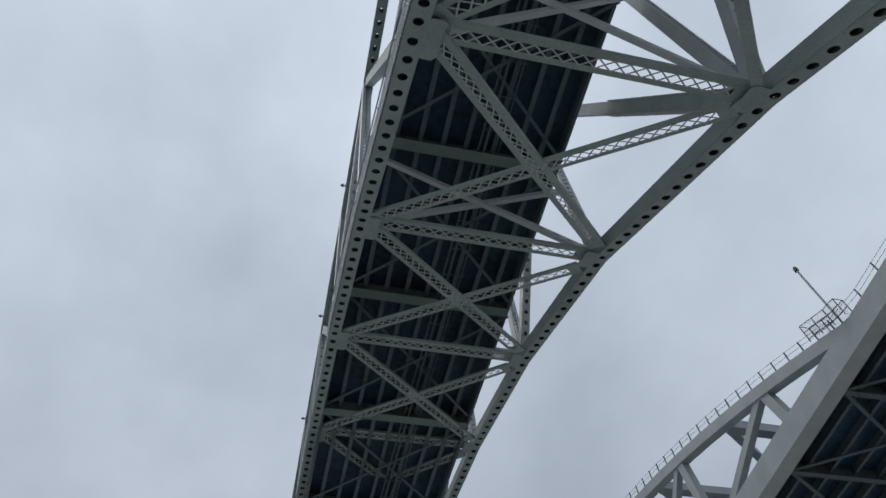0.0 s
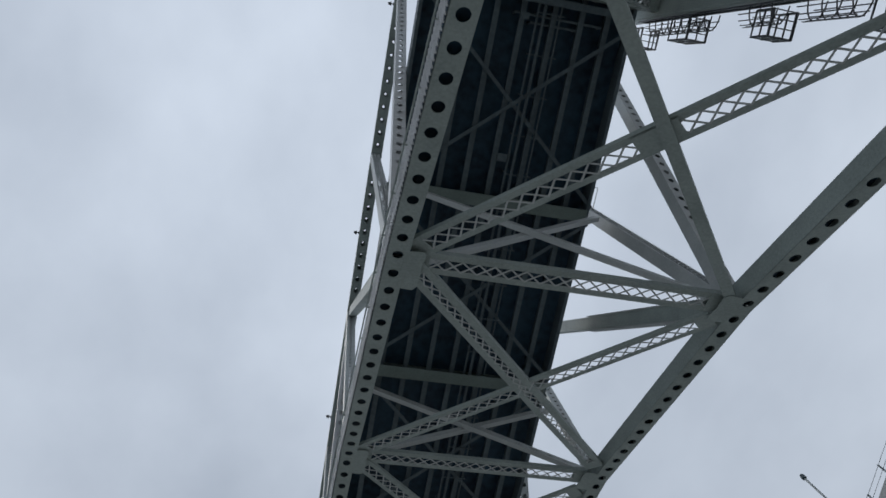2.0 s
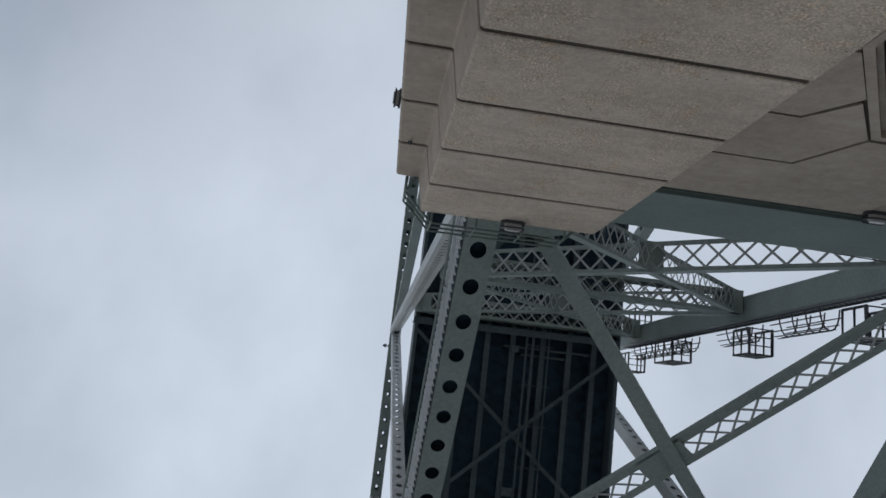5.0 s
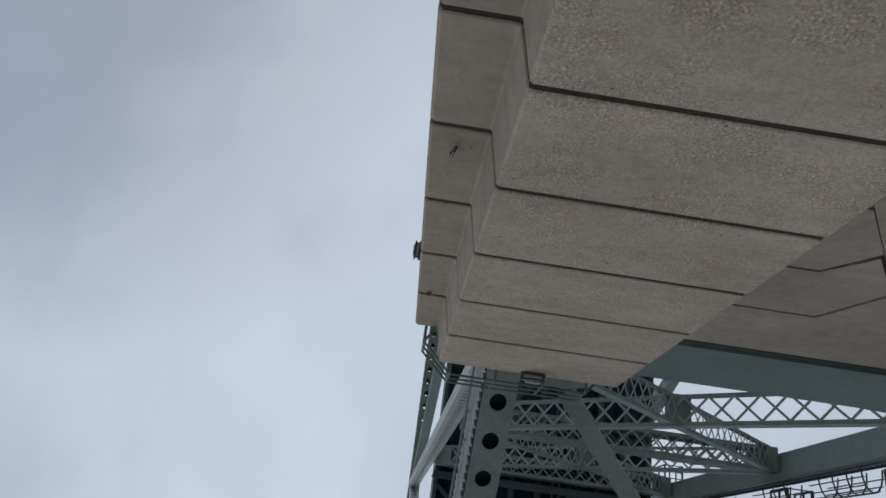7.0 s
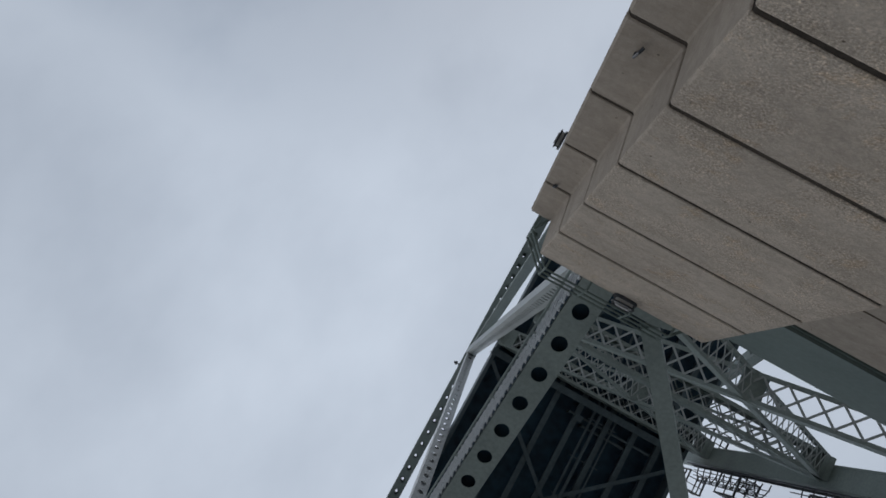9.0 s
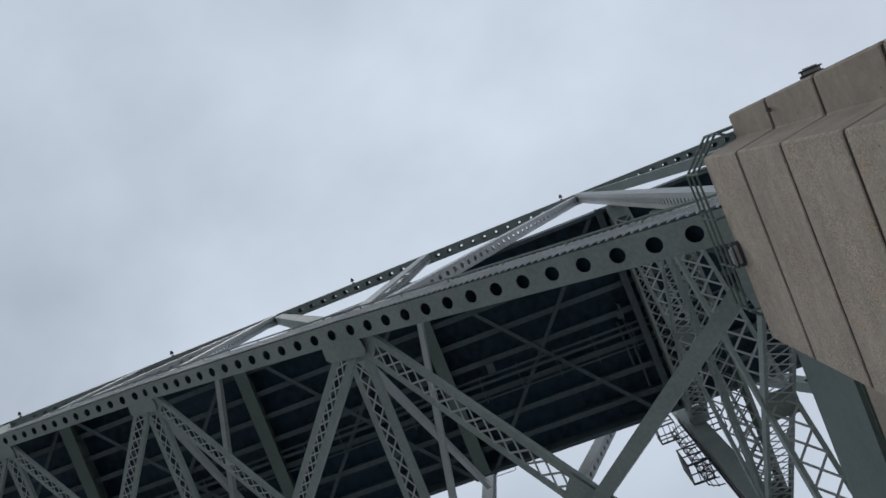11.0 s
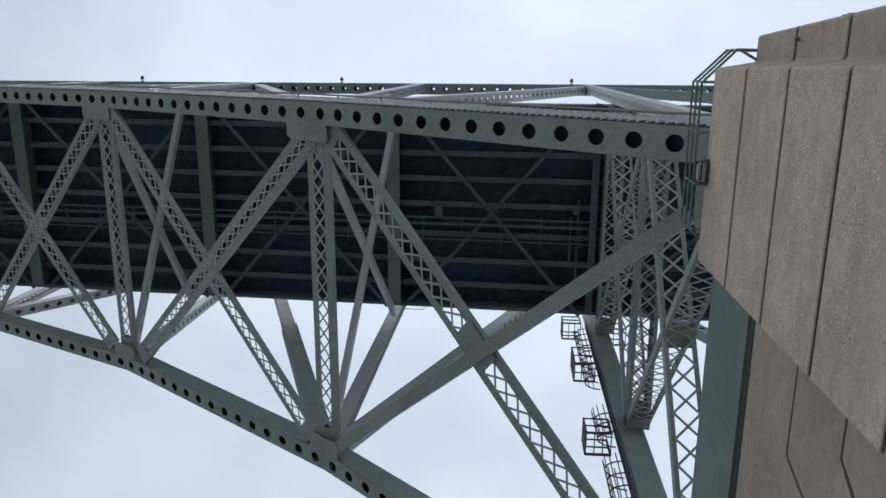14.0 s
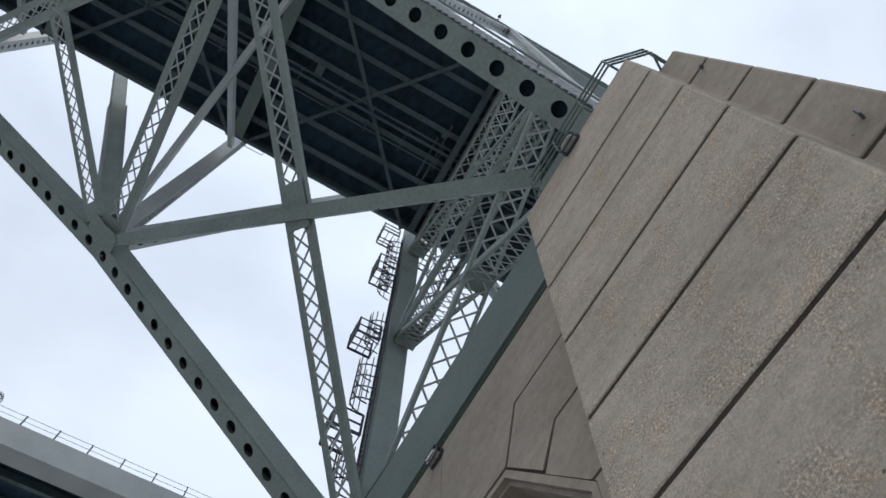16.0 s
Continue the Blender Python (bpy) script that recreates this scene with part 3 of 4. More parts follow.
# tower bracing over the pier
yt = NODE_Y[2]
Z_A, Z_B, Z_C = 20.2, 32.0, 43.6
UP = Vector((0, 0, 1))
for lo, hi in ((Z_A, Z_B), (Z_B, Z_C)):
    a, b = Vector((X1 + 0.5, yt, lo)), Vector((X2 - 0.5, yt, hi))
    laced(bridge, "tower_brace", a, b, UP, 1.0, 0.3, STEEL, pitch=0.55, faces=(-1,), ends=1.0, flange=0.12, pieces=lo == Z_A)
    a, b = Vector((X2 - 0.5, yt, lo)), Vector((X1 + 0.5, yt, hi))
    laced(bridge, "tower_brace", a, b, UP, 1.06, 0.42, STEEL, pitch=0.8, faces=(-1,), ends=1.0, flange=0.14, bar=0.08, pieces=lo == Z_A)
    c = Vector(((X1 + X2) / 2, yt, (lo + hi) / 2))
    g = Geo()
    g.box(Matrix.Translation(c), -0.45, 0.45, -0.55, 0.55, -0.3, -0.27)
    part("crossing_plate", g, STEEL, bridge)
for z in (Z_B, Z_C):
    laced(bridge, "tower_strut", (X1 + 0.5, yt, z), (X2 - 0.5, yt, z), UP, 1.0, 0.9, STEEL, pitch=0.7, faces=(-1, 1), flange=0.16)
    g = Geo()
    lace(g, span((X1 + 0.5, yt + 0.52, z), (X2 - 0.5, yt + 0.52, z), (0, 1, 0)), -0.42, 0.42, 0.6, X2 - X1 - 1.6, 0, 0.7, 0.07)
    tagged(part("lacing", g, STEEL, bridge), kind="stuff")

# tie beam along the pier wall
g = Geo()
g.profile(span((4.3, -5.36, 16.33), (14.6, -5.36, 16.33), UP), [(-0.4, -1.215), (-0.4, 1.215), (-0.32, 1.215), (-0.32, 1.265), (0.4, 1.265), (0.4, -1.265), (-0.32, -1.265), (-0.32, -1.215)][::-1], 0, 10.3)
part("tie_beam", g, STEEL_GREEN, bridge)

# nubs on the top chord of the near truss
for y in (-5.12, 12.9, 29.4, 44.0, 58.0):
    g = Geo()
    m = Matrix.Translation((X1 - 0.32, y, TOP_Z + 0.1)) @ Matrix.Scale(0.55, 4)
    g.box(m, -0.12, 0.0, -0.16, 0.16, -0.2, 0.2)
    g.box(m, -0.45, -0.12, -0.05, 0.05, -0.05, 0.05)
    g.prism(m, [(-0.8, -0.1), (-0.3, -0.3), (-0.3, 0.3), (-0.8, 0.1)], -0.1, 0.1)
    tagged(part("navigation_light", g, DARK_STEEL, None), "small dark lamp bracket fixed on the top chord", "lamp", "top chord lamps")

# hand cable over the near top chord
hand_line = thing("hand_cable", "thin grey hand cable on short posts over the top chord", "cable")
g = Geo()
g.tube((X1 - 0.2, -6.2, TOP_Z + 1.0), (X1 - 0.2, 65.0, TOP_Z + 1.0), 0.022, 6)
part("cable", g, STEEL_GREEN, hand_line)
for j in range(12):
    g = Geo()
    g.tube((X1 - 0.2, -6.1 + 5.9 * j, TOP_Z + 0.4), (X1 - 0.2, -6.1 + 5.9 * j, TOP_Z + 1.02), 0.03, 6)
    part("post", g, STEEL_GREEN, hand_line)

# ---- deck ----
deck = thing("bridge_deck", "dark teal bridge deck with steel floor beams and stringers", "bridge deck")
DX0, DX1 = 3.0, 14.5
Y0, Y1 = -45.0, 110.0
m = span((0, Y0, deck_z(Y0)), (0, Y1, deck_z(Y1)), (0, 0, 1))
ln = math.hypot(Y1 - Y0, deck_z(Y1) - deck_z(Y0))
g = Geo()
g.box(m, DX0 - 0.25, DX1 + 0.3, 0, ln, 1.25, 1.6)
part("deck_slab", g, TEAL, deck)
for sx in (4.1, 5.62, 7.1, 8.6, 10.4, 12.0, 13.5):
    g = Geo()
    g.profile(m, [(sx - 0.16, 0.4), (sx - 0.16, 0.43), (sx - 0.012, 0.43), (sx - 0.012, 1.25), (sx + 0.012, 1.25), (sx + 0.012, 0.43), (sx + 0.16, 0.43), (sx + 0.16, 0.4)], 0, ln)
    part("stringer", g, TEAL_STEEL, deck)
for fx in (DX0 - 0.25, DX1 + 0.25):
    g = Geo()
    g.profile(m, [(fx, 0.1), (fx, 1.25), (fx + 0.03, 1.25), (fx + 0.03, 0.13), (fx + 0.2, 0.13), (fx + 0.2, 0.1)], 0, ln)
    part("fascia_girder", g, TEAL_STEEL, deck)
fb = [NODE_Y[0], NODE_Y[1], -5.4, 6.2, 17.85, 30.0, 42.4, 54.8, 67.0]
for k, y in enumerate(fb):
    z = deck_z(y)
    g = Geo()
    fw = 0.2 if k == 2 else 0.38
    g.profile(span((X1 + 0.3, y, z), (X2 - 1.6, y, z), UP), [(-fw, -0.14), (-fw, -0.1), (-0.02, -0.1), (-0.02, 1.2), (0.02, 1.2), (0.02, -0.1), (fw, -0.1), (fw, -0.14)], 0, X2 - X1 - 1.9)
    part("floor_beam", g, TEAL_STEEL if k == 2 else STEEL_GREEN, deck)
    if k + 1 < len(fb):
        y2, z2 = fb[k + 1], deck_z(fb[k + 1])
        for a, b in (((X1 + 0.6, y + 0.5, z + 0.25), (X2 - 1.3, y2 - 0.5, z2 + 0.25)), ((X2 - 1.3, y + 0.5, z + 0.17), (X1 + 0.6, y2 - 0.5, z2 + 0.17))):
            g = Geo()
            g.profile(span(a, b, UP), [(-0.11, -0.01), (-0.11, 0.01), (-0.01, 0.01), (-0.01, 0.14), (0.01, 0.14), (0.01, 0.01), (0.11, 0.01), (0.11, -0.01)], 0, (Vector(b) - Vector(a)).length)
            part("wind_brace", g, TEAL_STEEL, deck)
# service pipes and their hangers under the deck
for k, (px, pz, r) in enumerate(((9.4, 0.25, 0.07), (9.75, 0.15, 0.09), (10.7, 0.2, 0.05))):
    g = Geo()
    g.tube(m @ Vector((px, 0, pz)), m @ Vector((px, ln, pz)), r, 10)
    tagged(part("service_pipe", g, TEAL_STEEL, None), "dark painted service pipe hung under the bridge deck", "pipe", "service pipes")
for j in range(0, 60):
    g = Geo()
    yy = 1.2 + j * 2.3
    g.box(m, 9.4, 10.9, yy - 0.03, yy + 0.03, 0.02, 0.07)
    g.weld = False
    part("pipe_hanger", g, TEAL_STEEL, deck)
    for hx in (9.42, 10.84):
        g = Geo()
        g.box(m, hx - 0.02, hx + 0.02, yy - 0.02, yy + 0.02, 0.07, 1.25)
        part("hanger_rod", g, TEAL_STEEL, deck)

for bx, yy, w, d in ((9.0, 48.6, 0.55, 0.4), (9.15, 51.2, 0.3, 0.25), (8.7, 40.6, 0.4, 0.3)):
    g = Geo()
    g.box(m, bx - w / 2, bx + w / 2, yy - d / 2, yy + d / 2, 0.12, 0.4)
    g.box(m, bx - w / 2 - 0.03, bx + w / 2 + 0.03, yy - d / 2 - 0.03, yy + d / 2 + 0.03, 0.09, 0.12)
    tagged(part("junction_box", g, TEAL_STEEL, None), "grey junction box fixed under the bridge deck", "junction box", "deck junction boxes")
# drain pipes across the deck beside the tower
for dy, dx0, dx1, zz in ((-4.6, 8.2, 13.2, 0.5), (-4.2, 9.2, 11.8, 0.6)):
    g = Geo()
    z0 = deck_z(dy) + zz
    g.pipe([(dx0, dy, z0 + 0.9), (dx0, dy, z0), (dx1, dy, z0), (dx1, dy, z0 + 0.9)], 0.075, 10)
    tagged(part("drain_pipe", g, TEAL_STEEL, None), "dark drain pipe hung across under the deck", "pipe", "drain pipes")

for yy in (4.4, 16.6):
    g = Geo()
    z0 = deck_z(yy) + 0.15
    g.pipe([(14.75, yy, z0), (15.12, yy, z0), (15.16, yy + 0.1, z0), (15.16, yy + 1.3, z0 + 0.06), (15.1, yy + 1.4, z0 + 0.06), (14.8, yy + 1.4, z0 + 0.06)], 0.022, 8)
    tagged(part("rod_loop", g, STEEL, None), "thin grey rod loop at the deck edge", "rod", "deck edge rods")

# ---- concrete pier ----
pier = thing("concrete_pier", "weathered buff concrete bridge pier with recessed horizontal joints", "pier", kind="structure")
PF, PS = -4.41, -5.13
PTOP = 16.79
H0, DH = 5.454, 1.882


def shaft(z, inset=0.0):
    """The plan of the near shaft at a height: a main face, a splayed return and a set-back face."""
    lean = PTOP - z
    xl = 0.10 - 0.038 * lean
    xm, xr, e = 0.69 - 0.006 * lean, 4.45 + 0.002 * lean, inset
    return [(xl + e, -12.7), (xl + e, PS - 0.04 - e), (xl + 0.04 + e, PS - e), (xm - 0.14 + e, PS - e), (xm - 0.11 + e, PS + 0.02 - e), (xm + e, PF - 0.035), (xm + 0.012 + e, PF - 0.012 - e), (xm + 0.035 + e, PF - e), (xr - 0.035 - e, PF - e), (xr - e, PF - 0.035 - e), (xr - e, -12.7)]


def course(lo, hi, inset=0.012):
    g = Geo()
    rings = [(lo, inset), (lo + 0.025, 0.0), (hi - 0.025, 0.0), (hi, inset)]
    pts, k = [], 11
    for z, e in rings:
        pts += [(x, y, z) for x, y in shaft(z, e)]
    faces = [tuple(range(k - 1, -1, -1))[::-1], tuple(range(3 * k, 4 * k))[::-1]]
    for r in range(3):
        faces += [(r * k + i, (r + 1) * k + i, (r + 1) * k + (i + 1) % k, r * k + (i + 1) % k) for i in range(k)]
    g.add(pts, faces)
    return g


levels = [0.0] + [H0 + DH * k for k in range(-2, 6)] + [PTOP]
for lo, hi in zip(levels, levels[1:]):
    top = 0.0 if hi == PTOP else 0.04
    block = part("course_block", course(lo + 0.04, hi - top, 0.012 if top else 0.04), CONCRETE, pier)
    block.data.materials.append(SMOOTH)
    for p in block.data.polygons:
        if p.index > 1 and (p.index - 2) % 11 < 5:
            p.material_index = 1
g = Geo()
pts = [(x, y, z) for z in (0.0, PTOP - 0.1) for x, y in shaft(z, 0.02)]
g.add(pts, [tuple(range(11)), tuple(range(21, 10, -1))] + [(i, 11 + i, 11 + (i + 1) % 11, (i + 1) % 11) for i in range(11)])
part("pier_core", g, JOINT, pier)

# wall between the shafts, with its chamfered opening and joints
WY = -5.04
WZ = 14.95


def wall_piece(outline, y0=-12.6, y1=WY):
    g = Geo()
    k = len(outline)
    pts = [(x, y1, z) for x, z in outline] + [(x, y0, z) for x, z in outline]
    g.add(pts, [tuple(range(k)), tuple(range(2 * k - 1, k - 1, -1))] + [(i, k + i, k + (i + 1) % k, (i + 1) % k) for i in range(k)])
    return g


J = 0.034


for s in (1, -1):
    def X(x):
        return x if s > 0 else 18.4 - x
    def P(*pts):
        return [(X(x), z) for x, z in (pts if s > 0 else pts[::-1])]
    part("wall_block", wall_piece(P((4.4, 12.96 + J), (6.57, 12.96 + J), (7.02, 11.75), (9.2 - 0.012, 11.75), (9.2 - 0.012, WZ), (4.4, WZ))), SMOOTH, pier)
    part("wall_block", wall_piece(P((4.4, 11.28 + J), (5.65, 11.28 + J), (6.12, 10.64), (6.96, 11.68), (6.51, 12.96 - J), (4.4, 12.96 - J))), SMOOTH, pier)
    part("wall_block", wall_piece(P((4.4, 9.42 + J), (5.24, 9.42 + J), (6.07, 10.5), (5.62, 11.28 - J), (4.4, 11.28 - J))), SMOOTH, pier)
    part("wall_block", wall_piece(P((4.4, 0), (5.15, 0), (5.15, 9.33), (5.19, 9.42 - J), (4.4, 9.42 - J))), SMOOTH, pier)
g = wall_piece([(4.4, 9.0), (5.22, 9.0), (5.22, 9.31), (7.033, 11.63), (11.367, 11.63), (13.18, 9.31), (13.18, 9.0), (14.0, 9.0), (14.0, WZ - 0.05), (4.4, WZ - 0.05)], -12.5, WY - 0.03)
part("wall_core", g, JOINT, pier)


def opening(e):
    """The outline of the opening drawn in by e."""
    left = [(5.15 + e, 0.0), (5.15 + e, 9.35 - 0.347 * e), (7.0 + 0.486 * e, 11.7 - e)]
    return left + [(18.4 - x, z) for x, z in left[::-1]]


for lo, hi, y in ((0.022, 0.15, WY - 0.008), (0.155, 0.23, WY - 0.12)):
    g = Geo()
    o, i = opening(lo), opening(hi)
    k = len(o)
    pts = [(x, y, z) for x, z in o + i] + [(x, y - 0.9, z) for x, z in o + i]
    faces = []
    for j in range(k - 1):
        faces += [(j, k + j, k + j + 1, j + 1), (2 * k + j, 2 * k + j + 1, 3 * k + j + 1, 3 * k + j), (j, j + 1, 2 * k + j + 1, 2 * k + j), (k + j, 3 * k + j, 3 * k + j + 1, k + j + 1)]
    g.add(pts, faces)
    part("opening_surround", g, SMOOTH, pier, "stepped concrete surround of the opening")
g = wall_piece([(4.9, 0), (13.6, 0), (13.6, 12.2), (4.9, 12.2)], -13.4, -12.9)
part("back_wall", g, CONCRETE, pier)
part("far_shaft", wall_piece([(13.9, 0), (17.9, 0), (17.75, PTOP), (13.9, PTOP)], -12.7, PF), CONCRETE, pier)

# ---- fittings on the pier ----
def bulkhead(at, turn, size=0.8, hooded=True):
    ob = thing("bulkhead_light", "small hooded bulkhead light with dark cage on concrete", "lamp", "pier lights", at=at)
    ob.rotation_euler = turn
    ob.scale = (size, size, size)
    g = Geo()
    def pill(w, r):
        turns = [math.pi * i / 8 for i in range(9)]
        return [(w + r * math.sin(a), r * math.cos(a)) for a in turns] + [(-w - r * math.sin(a), -r * math.cos(a)) for a in turns]
    g.prism(pose(0, 0, 0, -90), pill(0.13, 0.13), 0.0, 0.06)
    part("back_plate", g, DARK_STEEL, ob)
    g = Geo()
    g.prism(pose(0, 0.06, 0, -90), pill(0.11, 0.085), 0.0, 0.10)
    g.prism(pose(0, 0.16, 0, -90), pill(0.10, 0.06), 0.0, 0.04)
    part("lens", g, GLASS, ob, "pale frosted lens")
    g = Geo()
    ring = [Vector((x, 0.15, z)) for x, z in pill(0.12, 0.115)]
    g.pipe(ring + [ring[0]], 0.022)
    for x in (-0.2, 0.2):
        g.tube((x, 0.04, 0), (x, 0.15, 0), 0.018)
    part("guard", g, DARK_STEEL, ob)
    if hooded:
        g = Geo()
        g.box(Matrix(), -0.2, 0.2, 0.0, 0.2, 0.115, 0.14)
        part("hood", g, DARK_STEEL, ob)
    return ob


bulkhead((2.64, PF, 16.64), (0, 0, 0), 1.0)
bulkhead((9.38, WY, 14.72), (0, 0, 0), 1.0)
bulkhead((-0.02, -6.0, 14.9), (0, 0, radians(90)), 0.75, False)

rail = thing("guard_rail", "thin grey pipe guard rail round the pier top", "railing")
for h in (0.2, 0.55, 0.9):
    g = Geo()
    g.pipe([(0.37, -6.4, PTOP + h), (0.35, -4.84, PTOP + h), (0.96, -4.24, PTOP + h), (3.82, -4.24, PTOP + h), (4.2, -4.65, PTOP + h)], 0.026, 8)
    part("rail", g, STEEL_GREEN, rail)
for x, y, dx, dy in ((0.37, -6.2, 0.3, 0.0), (0.36, -4.86, 0.25, -0.4), (0.95, -4.25, 0.0, -0.45), (1.9, -4.25, 0.0, -0.45), (2.9, -4.25, 0.0, -0.45), (3.81, -4.25, 0.0, -0.45)):
    g = Geo()
    g.pipe([(x + dx, y + dy, PTOP - 0.02), (x, y, PTOP + 0.08), (x, y, PTOP + 0.9)], 0.028)
    part("post", g, STEEL_GREEN, rail)
for p in (((0.13, -5.115, 9.78), 0.2), ((0.22, -5.115, 14.75), 0.15)):
    g = Geo()
    (x, y, z), s = p
    g.pipe([(x, y - 0.02, z), (x, y + 0.05, z), (x + 0.02, y + 0.09, z - s), (x + 0.04, y + 0.05, z - s - 0.05)], 0.02)
    tagged(part("iron_hook", g, DARK_STEEL, None), "small rusty iron hook set in the concrete", "hook", "pier hooks")
g = Geo()
g.tube((3.2, -5.4, 18.27), (15.6, -5.4, 19.4), 0.016)
tagged(part("cable", g, DARK_STEEL, None), "thin dark cable strung between the truss posts", "cable")

# ---- caged ladder up the far tower post ----
ladder = thing("caged_ladder", "dark steel ladder with safety cages on the tower post", "ladder")
LX, LY = X2 - 0.16, yt + 0.85
for s in (-0.22, 0.22):
    g = Geo()
    g.box(Matrix(), LX + s - 0.03, LX + s + 0.03, LY - 0.02, LY + 0.05, 19.4, 46.0)
    part("stringer", g, DARK_STEEL, ladder)
g = Geo()
g.tube((LX - 0.22, LY + 0.02, 19.6), (LX + 0.22, LY + 0.02, 19.6), 0.024, 6)
rung = g.mesh("rung", DARK_STEEL)
for j in range(88):
    ob = new("rung", rung)
    ob.location = (0, 0, j * 0.3)
    ob.parent = ladder
for z0, z1 in ((21.4, 23.0), (26.2, 29.3), (31.2, 33.7), (37.0, 44.2)):
    hoops = [(LX + 0.38 * math.cos(a), LY + 0.08 + 0.8 * math.sin(a)) for a in [math.pi * i / 8 for i in range(9)]]
    for j in range(int((z1 - z0) / 0.85) + 1):
        g = Geo()
        g.pipe([(x, y, z0 + j * 0.85) for x, y in hoops], 0.03)
        part("hoop", g, DARK_STEEL, ladder)
    for x, y in hoops[1:8]:
        g = Geo()
        g.box(Matrix(), x - 0.035, x + 0.035, y - 0.015, y + 0.015, z0 - 0.1, z1 + 0.1)
        part("strap", g, DARK_STEEL, ladder)
for z, tall, py in ((23.6, 1.2, LY + 0.85), (30.7, 1.3, LY + 0.85), (38.2, 2.2, LY + 0.72), (44.3, 1.2, LY + 0.95), (43.6, 1.9, yt - 0.78)):
    plat = thing("rest_platform", "small dark steel rest platform with railings on the tower post", "platform", "ladder platforms", at=(LX, py, z))
    g = Geo()
    for k in range(4):
        g.box(Matrix(), -0.5, 0.5, -0.5 + k * 0.35, -0.46 + k * 0.35, -0.03, 0.03)
    g.box(Matrix(), -0.53, -0.48, -0.5, 0.6, -0.06, 0.06)
    g.box(Matrix(), 0.48, 0.53, -0.5, 0.6, -0.06, 0.06)
    part("grating", g, DARK_STEEL, plat)
    for h in (0.06, tall / 2, tall):
        g = Geo()
        g.pipe([(-0.5, -0.5, h), (-0.5, 0.58, h), (0.5, 0.58, h), (0.5, -0.5, h)], 0.045)
        part("rail", g, DARK_STEEL, plat)
    for x, y in ((-0.5, -0.48), (-0.5, 0.58), (0.5, 0.58), (0.5, -0.48), (0, 0.58)):
        g = Geo()
        g.tube((x, y, 0), (x, y, tall), 0.05)
        part("post", g, DARK_STEEL, plat)
    g = Geo()
    for k in range(1, 12):
        g.tube((-0.5 + k * 0.083, 0.585, 0.06), (-0.5 + k * 0.083, 0.585, tall), 0.006, 4)
    for k in range(1, int(tall / 0.12)):
        g.tube((-0.5, 0.585, 0.12 * k), (0.5, 0.585, 0.12 * k), 0.006, 4)
    tagged(part("wire_mesh", g, STEEL, plat), "fine grey wire mesh panel", kind="stuff")

# ---- second bridge ----
arch = thing("arch_bridge", "pale grey steel tied arch bridge with railings along its rib", "bridge")
X3 = 41.0


def tie_z(y):
    return 44.82 + 0.001 * (y - 23)


def rib_z(y):
    return 46.17 + 0.45 * (y - 28.84) - 0.0031 * (y - 28.84) ** 2


TY0, TY1 = -80.0, 180.0
tl = math.hypot(TY1 - TY0, tie_z(TY1) - tie_z(TY0))
for x in (X3, X3 + 17.0):
    m = span((x, TY0, tie_z(TY0)), (x, TY1, tie_z(TY1)), UP)
    g = Geo()
    g.profile(m, [(0, -2.3), (0, 0), (1.2, 0), (1.2, -2.3), (1.35, -2.3), (1.35, -2.36), (-0.15, -2.36), (-0.15, -2.3)], 0, tl)
    part("tie_girder", g, STEEL_LIGHT, arch)
    ys = [23.0 + 4 * k for k in range(24)]
    for a, b in zip(ys, ys[1:]):
        mm = span((x, a, rib_z(a)), (x, b, rib_z(b)), UP)
        g = Geo()
        g.profile(mm, [(0.06, -1.12), (0.06, 0), (1.12, 0), (1.12, -1.12)], -0.01, math.hypot(b - a, rib_z(b) - rib_z(a)) + 0.01)
        part("arch_rib", g, STEEL_LIGHT, arch)
    for k, y in enumerate((37.4, 52.2, 66.8, 81.5)):
        plain(arch, "spandrel_post", (x + 0.6, y, rib_z(y) - 0.7), (x + 0.6, y - 1.0, tie_z(y) - 0.2), EX, 1.0, 0.8, STEEL_LIGHT)
        plain(arch, "spandrel_brace", (x + 0.6, y + 0.6, rib_z(y) - 0.7), (x + 0.6, y + 11.5, tie_z(y + 11.5) - 0.2), EX, 0.8, 0.7, STEEL_LIGHT)
for y in (44.0, 58.0, 73.0):
    plain(arch, "rib_strut", (X3 + 1, y, rib_z(y) - 0.8), (X3 + 17, y, rib_z(y) - 0.8), UP, 1.0, 1.0, STEEL_LIGHT)
    plain(arch, "rib_strut", (X3 + 1, y, rib_z(y) - 0.8), (X3 + 17, y + 12, rib_z(y + 12) - 0.8), UP, 0.8, 0.7, STEEL_LIGHT)
m = span((X3, TY0, tie_z(TY0)), (X3, TY1, tie_z(TY1)), UP)
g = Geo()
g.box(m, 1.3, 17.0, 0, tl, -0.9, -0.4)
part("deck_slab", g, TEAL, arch)
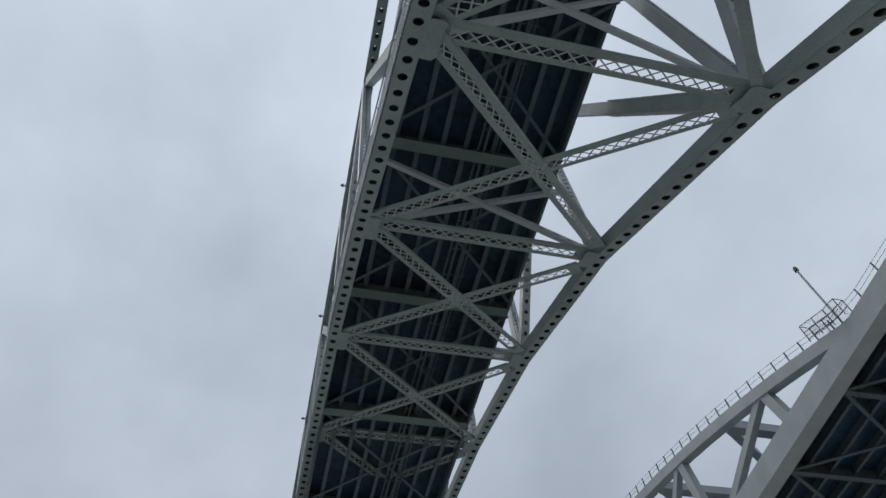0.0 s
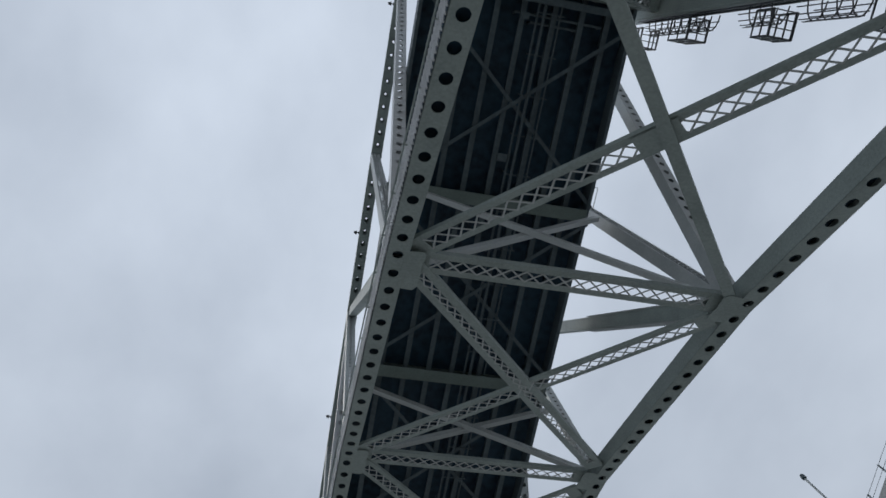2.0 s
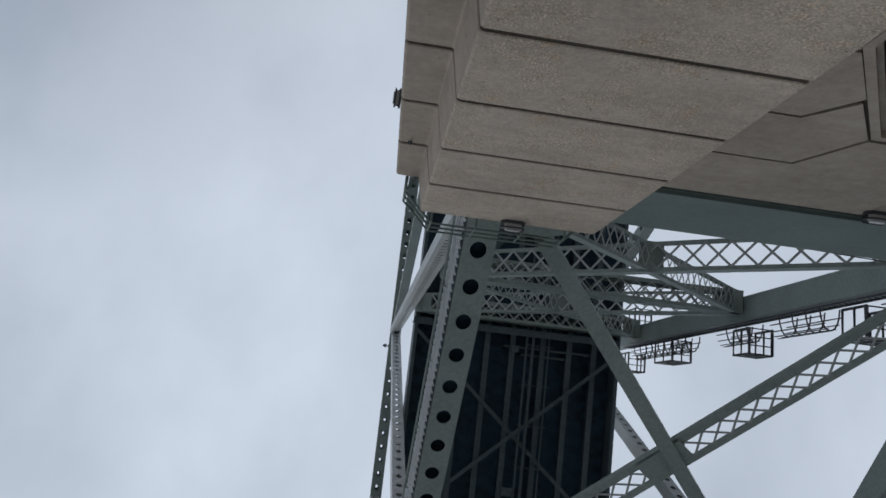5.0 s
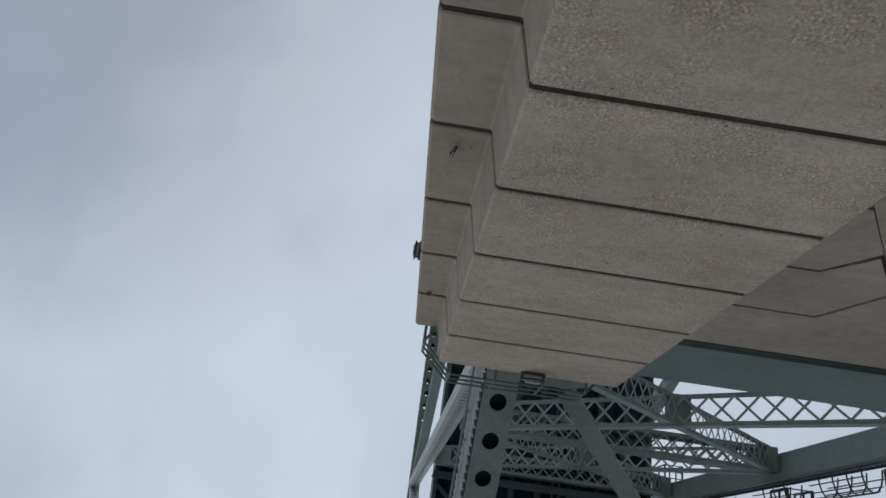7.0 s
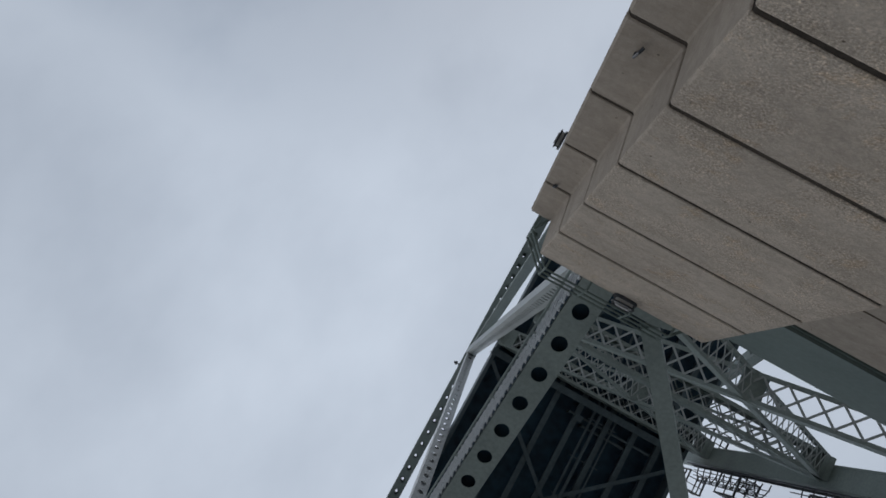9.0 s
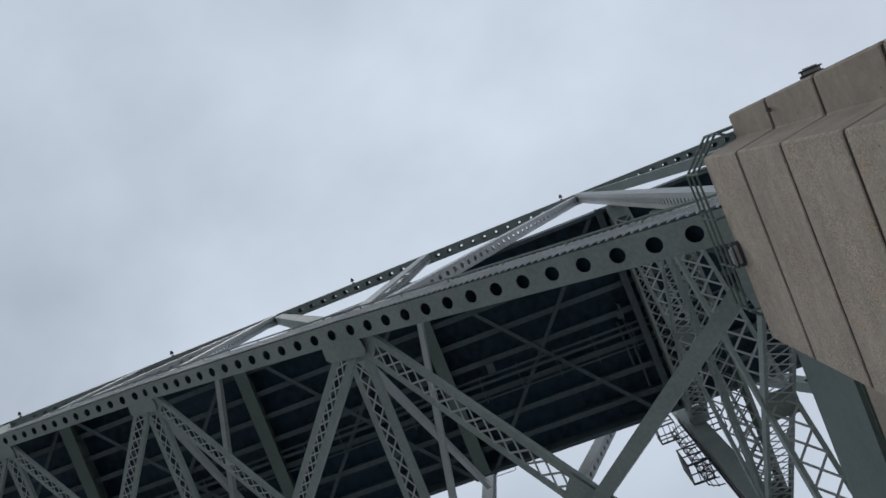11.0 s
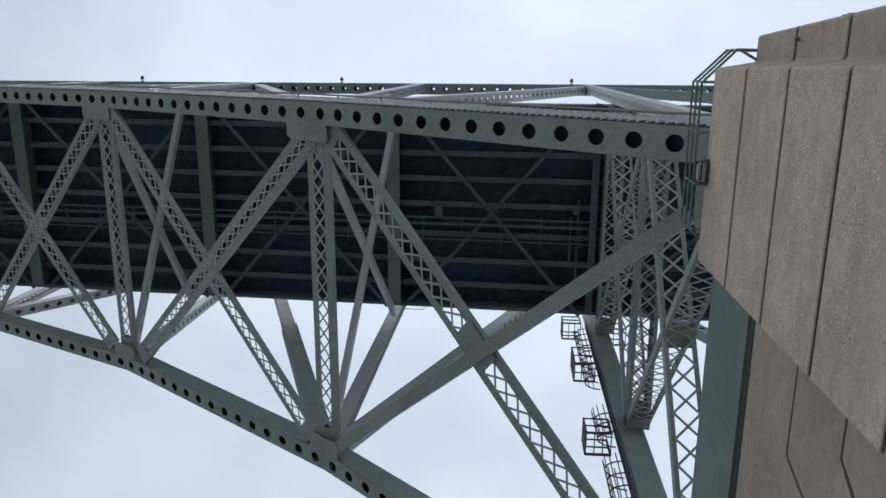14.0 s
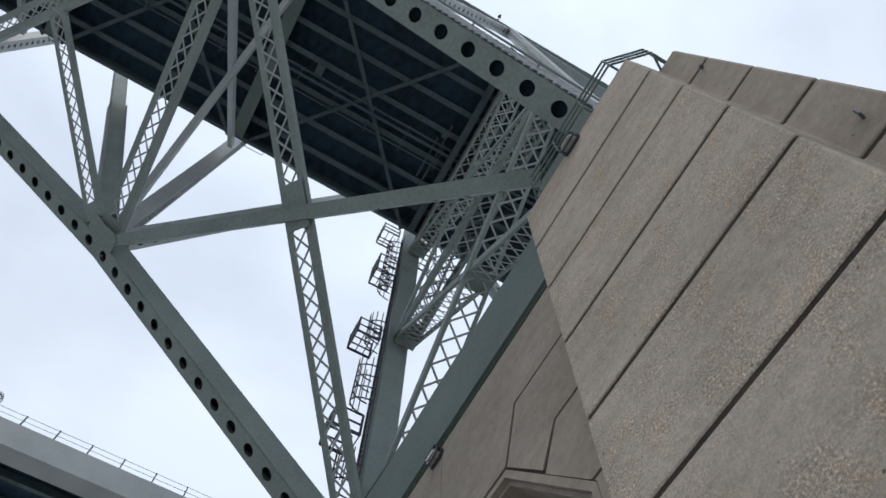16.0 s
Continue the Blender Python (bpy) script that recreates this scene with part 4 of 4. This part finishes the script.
for k in range(26):
    y = -70 + 9.2 * k
    g = Geo()
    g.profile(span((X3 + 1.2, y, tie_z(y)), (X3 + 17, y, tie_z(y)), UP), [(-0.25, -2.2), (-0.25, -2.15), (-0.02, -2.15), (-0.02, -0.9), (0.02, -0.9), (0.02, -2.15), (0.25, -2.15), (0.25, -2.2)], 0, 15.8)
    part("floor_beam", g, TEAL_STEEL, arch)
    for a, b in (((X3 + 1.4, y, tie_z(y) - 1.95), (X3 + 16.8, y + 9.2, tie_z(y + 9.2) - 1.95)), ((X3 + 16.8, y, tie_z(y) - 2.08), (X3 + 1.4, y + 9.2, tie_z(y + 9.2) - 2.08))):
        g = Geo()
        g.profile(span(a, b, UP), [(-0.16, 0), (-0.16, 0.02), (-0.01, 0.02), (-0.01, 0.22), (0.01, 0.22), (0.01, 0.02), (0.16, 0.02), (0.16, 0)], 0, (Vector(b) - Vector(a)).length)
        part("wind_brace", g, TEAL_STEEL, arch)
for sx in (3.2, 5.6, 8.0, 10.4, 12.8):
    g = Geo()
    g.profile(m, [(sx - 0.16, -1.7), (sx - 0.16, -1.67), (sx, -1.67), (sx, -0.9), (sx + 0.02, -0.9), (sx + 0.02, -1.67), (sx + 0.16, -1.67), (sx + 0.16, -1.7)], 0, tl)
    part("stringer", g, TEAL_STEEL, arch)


def top_z(y):
    return rib_z(y) if y > 25.9 else tie_z(y)


arch_rail = thing("rib_railing", "thin grey posts and cable along the arch rib", "railing")
ys = [-40 + 2.45 * k for k in range(27)] + [27.3 + 1.78 * k for k in range(40)]
for k, y in enumerate(ys):
    g = Geo()
    g.box(Matrix.Translation((X3 + 0.15, y, top_z(y))), -0.05, 0.05, -0.05, 0.05, -0.05, 1.15)
    part("post", g, TEAL_STEEL, arch_rail)
for h in (0.6, 1.1):
    g = Geo()
    g.pipe([(X3 + 0.15, y, top_z(y) + h) for y in ys], 0.018, 5)
    part("rail", g, TEAL_STEEL, arch_rail)
deck_rail = thing("deck_railing", "thin dark posts and wire along the arch deck", "railing")
for k in range(30):
    y = 26 + 2.4 * k
    g = Geo()
    g.box(Matrix.Translation((X3 + 2.0, y, tie_z(y))), -0.05, 0.05, -0.05, 0.05, -0.5, 1.5)
    part("post", g, TEAL_STEEL, deck_rail)
g = Geo()
g.pipe([(X3 + 2.0, 26 + 2.4 * k, tie_z(26 + 2.4 * k) + 1.45) for k in range(30)], 0.018, 5)
part("rail", g, TEAL_STEEL, deck_rail)

for y in (-74.0, 172.0):
    g = Geo()
    g.prism(Matrix(), [(X3 - 1, y - 2), (X3 + 19, y - 2), (X3 + 19, y + 2), (X3 - 1, y + 2)], 0, tie_z(y) - 2.36)
    part("pier_shaft", g, CONCRETE, arch)

# lamp column beside the springing, and its small platform
LY2 = 26.6
lampc = thing("street_lamp", "slim grey lamp column with a small round head", "street lamp", at=(X3 + 0.5, LY2, top_z(LY2)))
g = Geo()
g.tube((0, 0, -0.2), (0, 0, 7.9), 0.09, 10)
part("column", g, STEEL_LIGHT, lampc)
g = Geo()
ring = [(0.2 * math.cos(a), 0.2 * math.sin(a)) for a in [2 * math.pi * i / 14 for i in range(14)]]
g.prism(Matrix.Translation((0, 0, 7.8)), ring, 0, 0.35)
g.prism(Matrix.Translation((0, 0, 8.15)), [(0.6 * x, 0.6 * y) for x, y in ring], 0, 0.18)
part("lamp_head", g, TEAL_STEEL, lampc)
plat = thing("service_platform", "small railed service platform of grey steel mesh", "platform", at=(X3 - 0.3, 25.6, tie_z(25.6)))


def walk_rise(y):
    return max(0.0, top_z(25.6 + y) - tie_z(25.6))


RUN = (-0.4, 0.9, 2.2, 3.6)
for side_x in (-0.3, 0.6):
    for y in RUN:
        g = Geo()
        g.tube((side_x, y, walk_rise(y) - 0.2), (side_x, y, walk_rise(y) + 1.75), 0.045)
        part("post", g, TEAL_STEEL, plat)
    for h in (0.15, 0.95, 1.75):
        g = Geo()
        g.pipe([(side_x, y, walk_rise(y) + h) for y in RUN], 0.035)
        part("rail", g, TEAL_STEEL, plat)
    g = Geo()
    for k in range(30):
        y = -0.4 + 4.0 * k / 29
        g.tube((side_x, y, walk_rise(y) + 0.15), (side_x, y, walk_rise(y) + 1.75), 0.008, 4)
    tagged(part("wire_mesh", g, STEEL, plat), "fine grey wire mesh panel", kind="stuff")
for y in (RUN[0], RUN[-1]):
    g = Geo()
    g.pipe([(-0.3, y, walk_rise(y) + 1.75), (0.6, y, walk_rise(y) + 1.75)], 0.035)
    part("cross_rail", g, TEAL_STEEL, plat)

# caged hatch on the tie girder
hatch = thing("ladder_cage", "small domed ladder cage of thin grey bars on the girder", "ladder cage", at=(X3 + 0.4, 14.1, tie_z(14.1)))
for k in range(8):
    a = 2 * math.pi * k / 8
    g = Geo()
    g.pipe([(0.42 * math.cos(a), 0.42 * math.sin(a), 0.0), (0.42 * math.cos(a), 0.42 * math.sin(a), 1.9), (0.3 * math.cos(a), 0.3 * math.sin(a), 2.25), (0, 0, 2.4)], 0.022)
    part("bar", g, TEAL_STEEL, hatch)
for z, r in ((0.2, 0.42), (0.8, 0.42), (1.4, 0.42), (1.9, 0.42), (2.25, 0.3)):
    g = Geo()
    loop = [(r * math.cos(2 * math.pi * k / 14), r * math.sin(2 * math.pi * k / 14), z) for k in range(14)]
    g.pipe(loop + [loop[0]], 0.022)
    part("hoop", g, TEAL_STEEL, hatch)
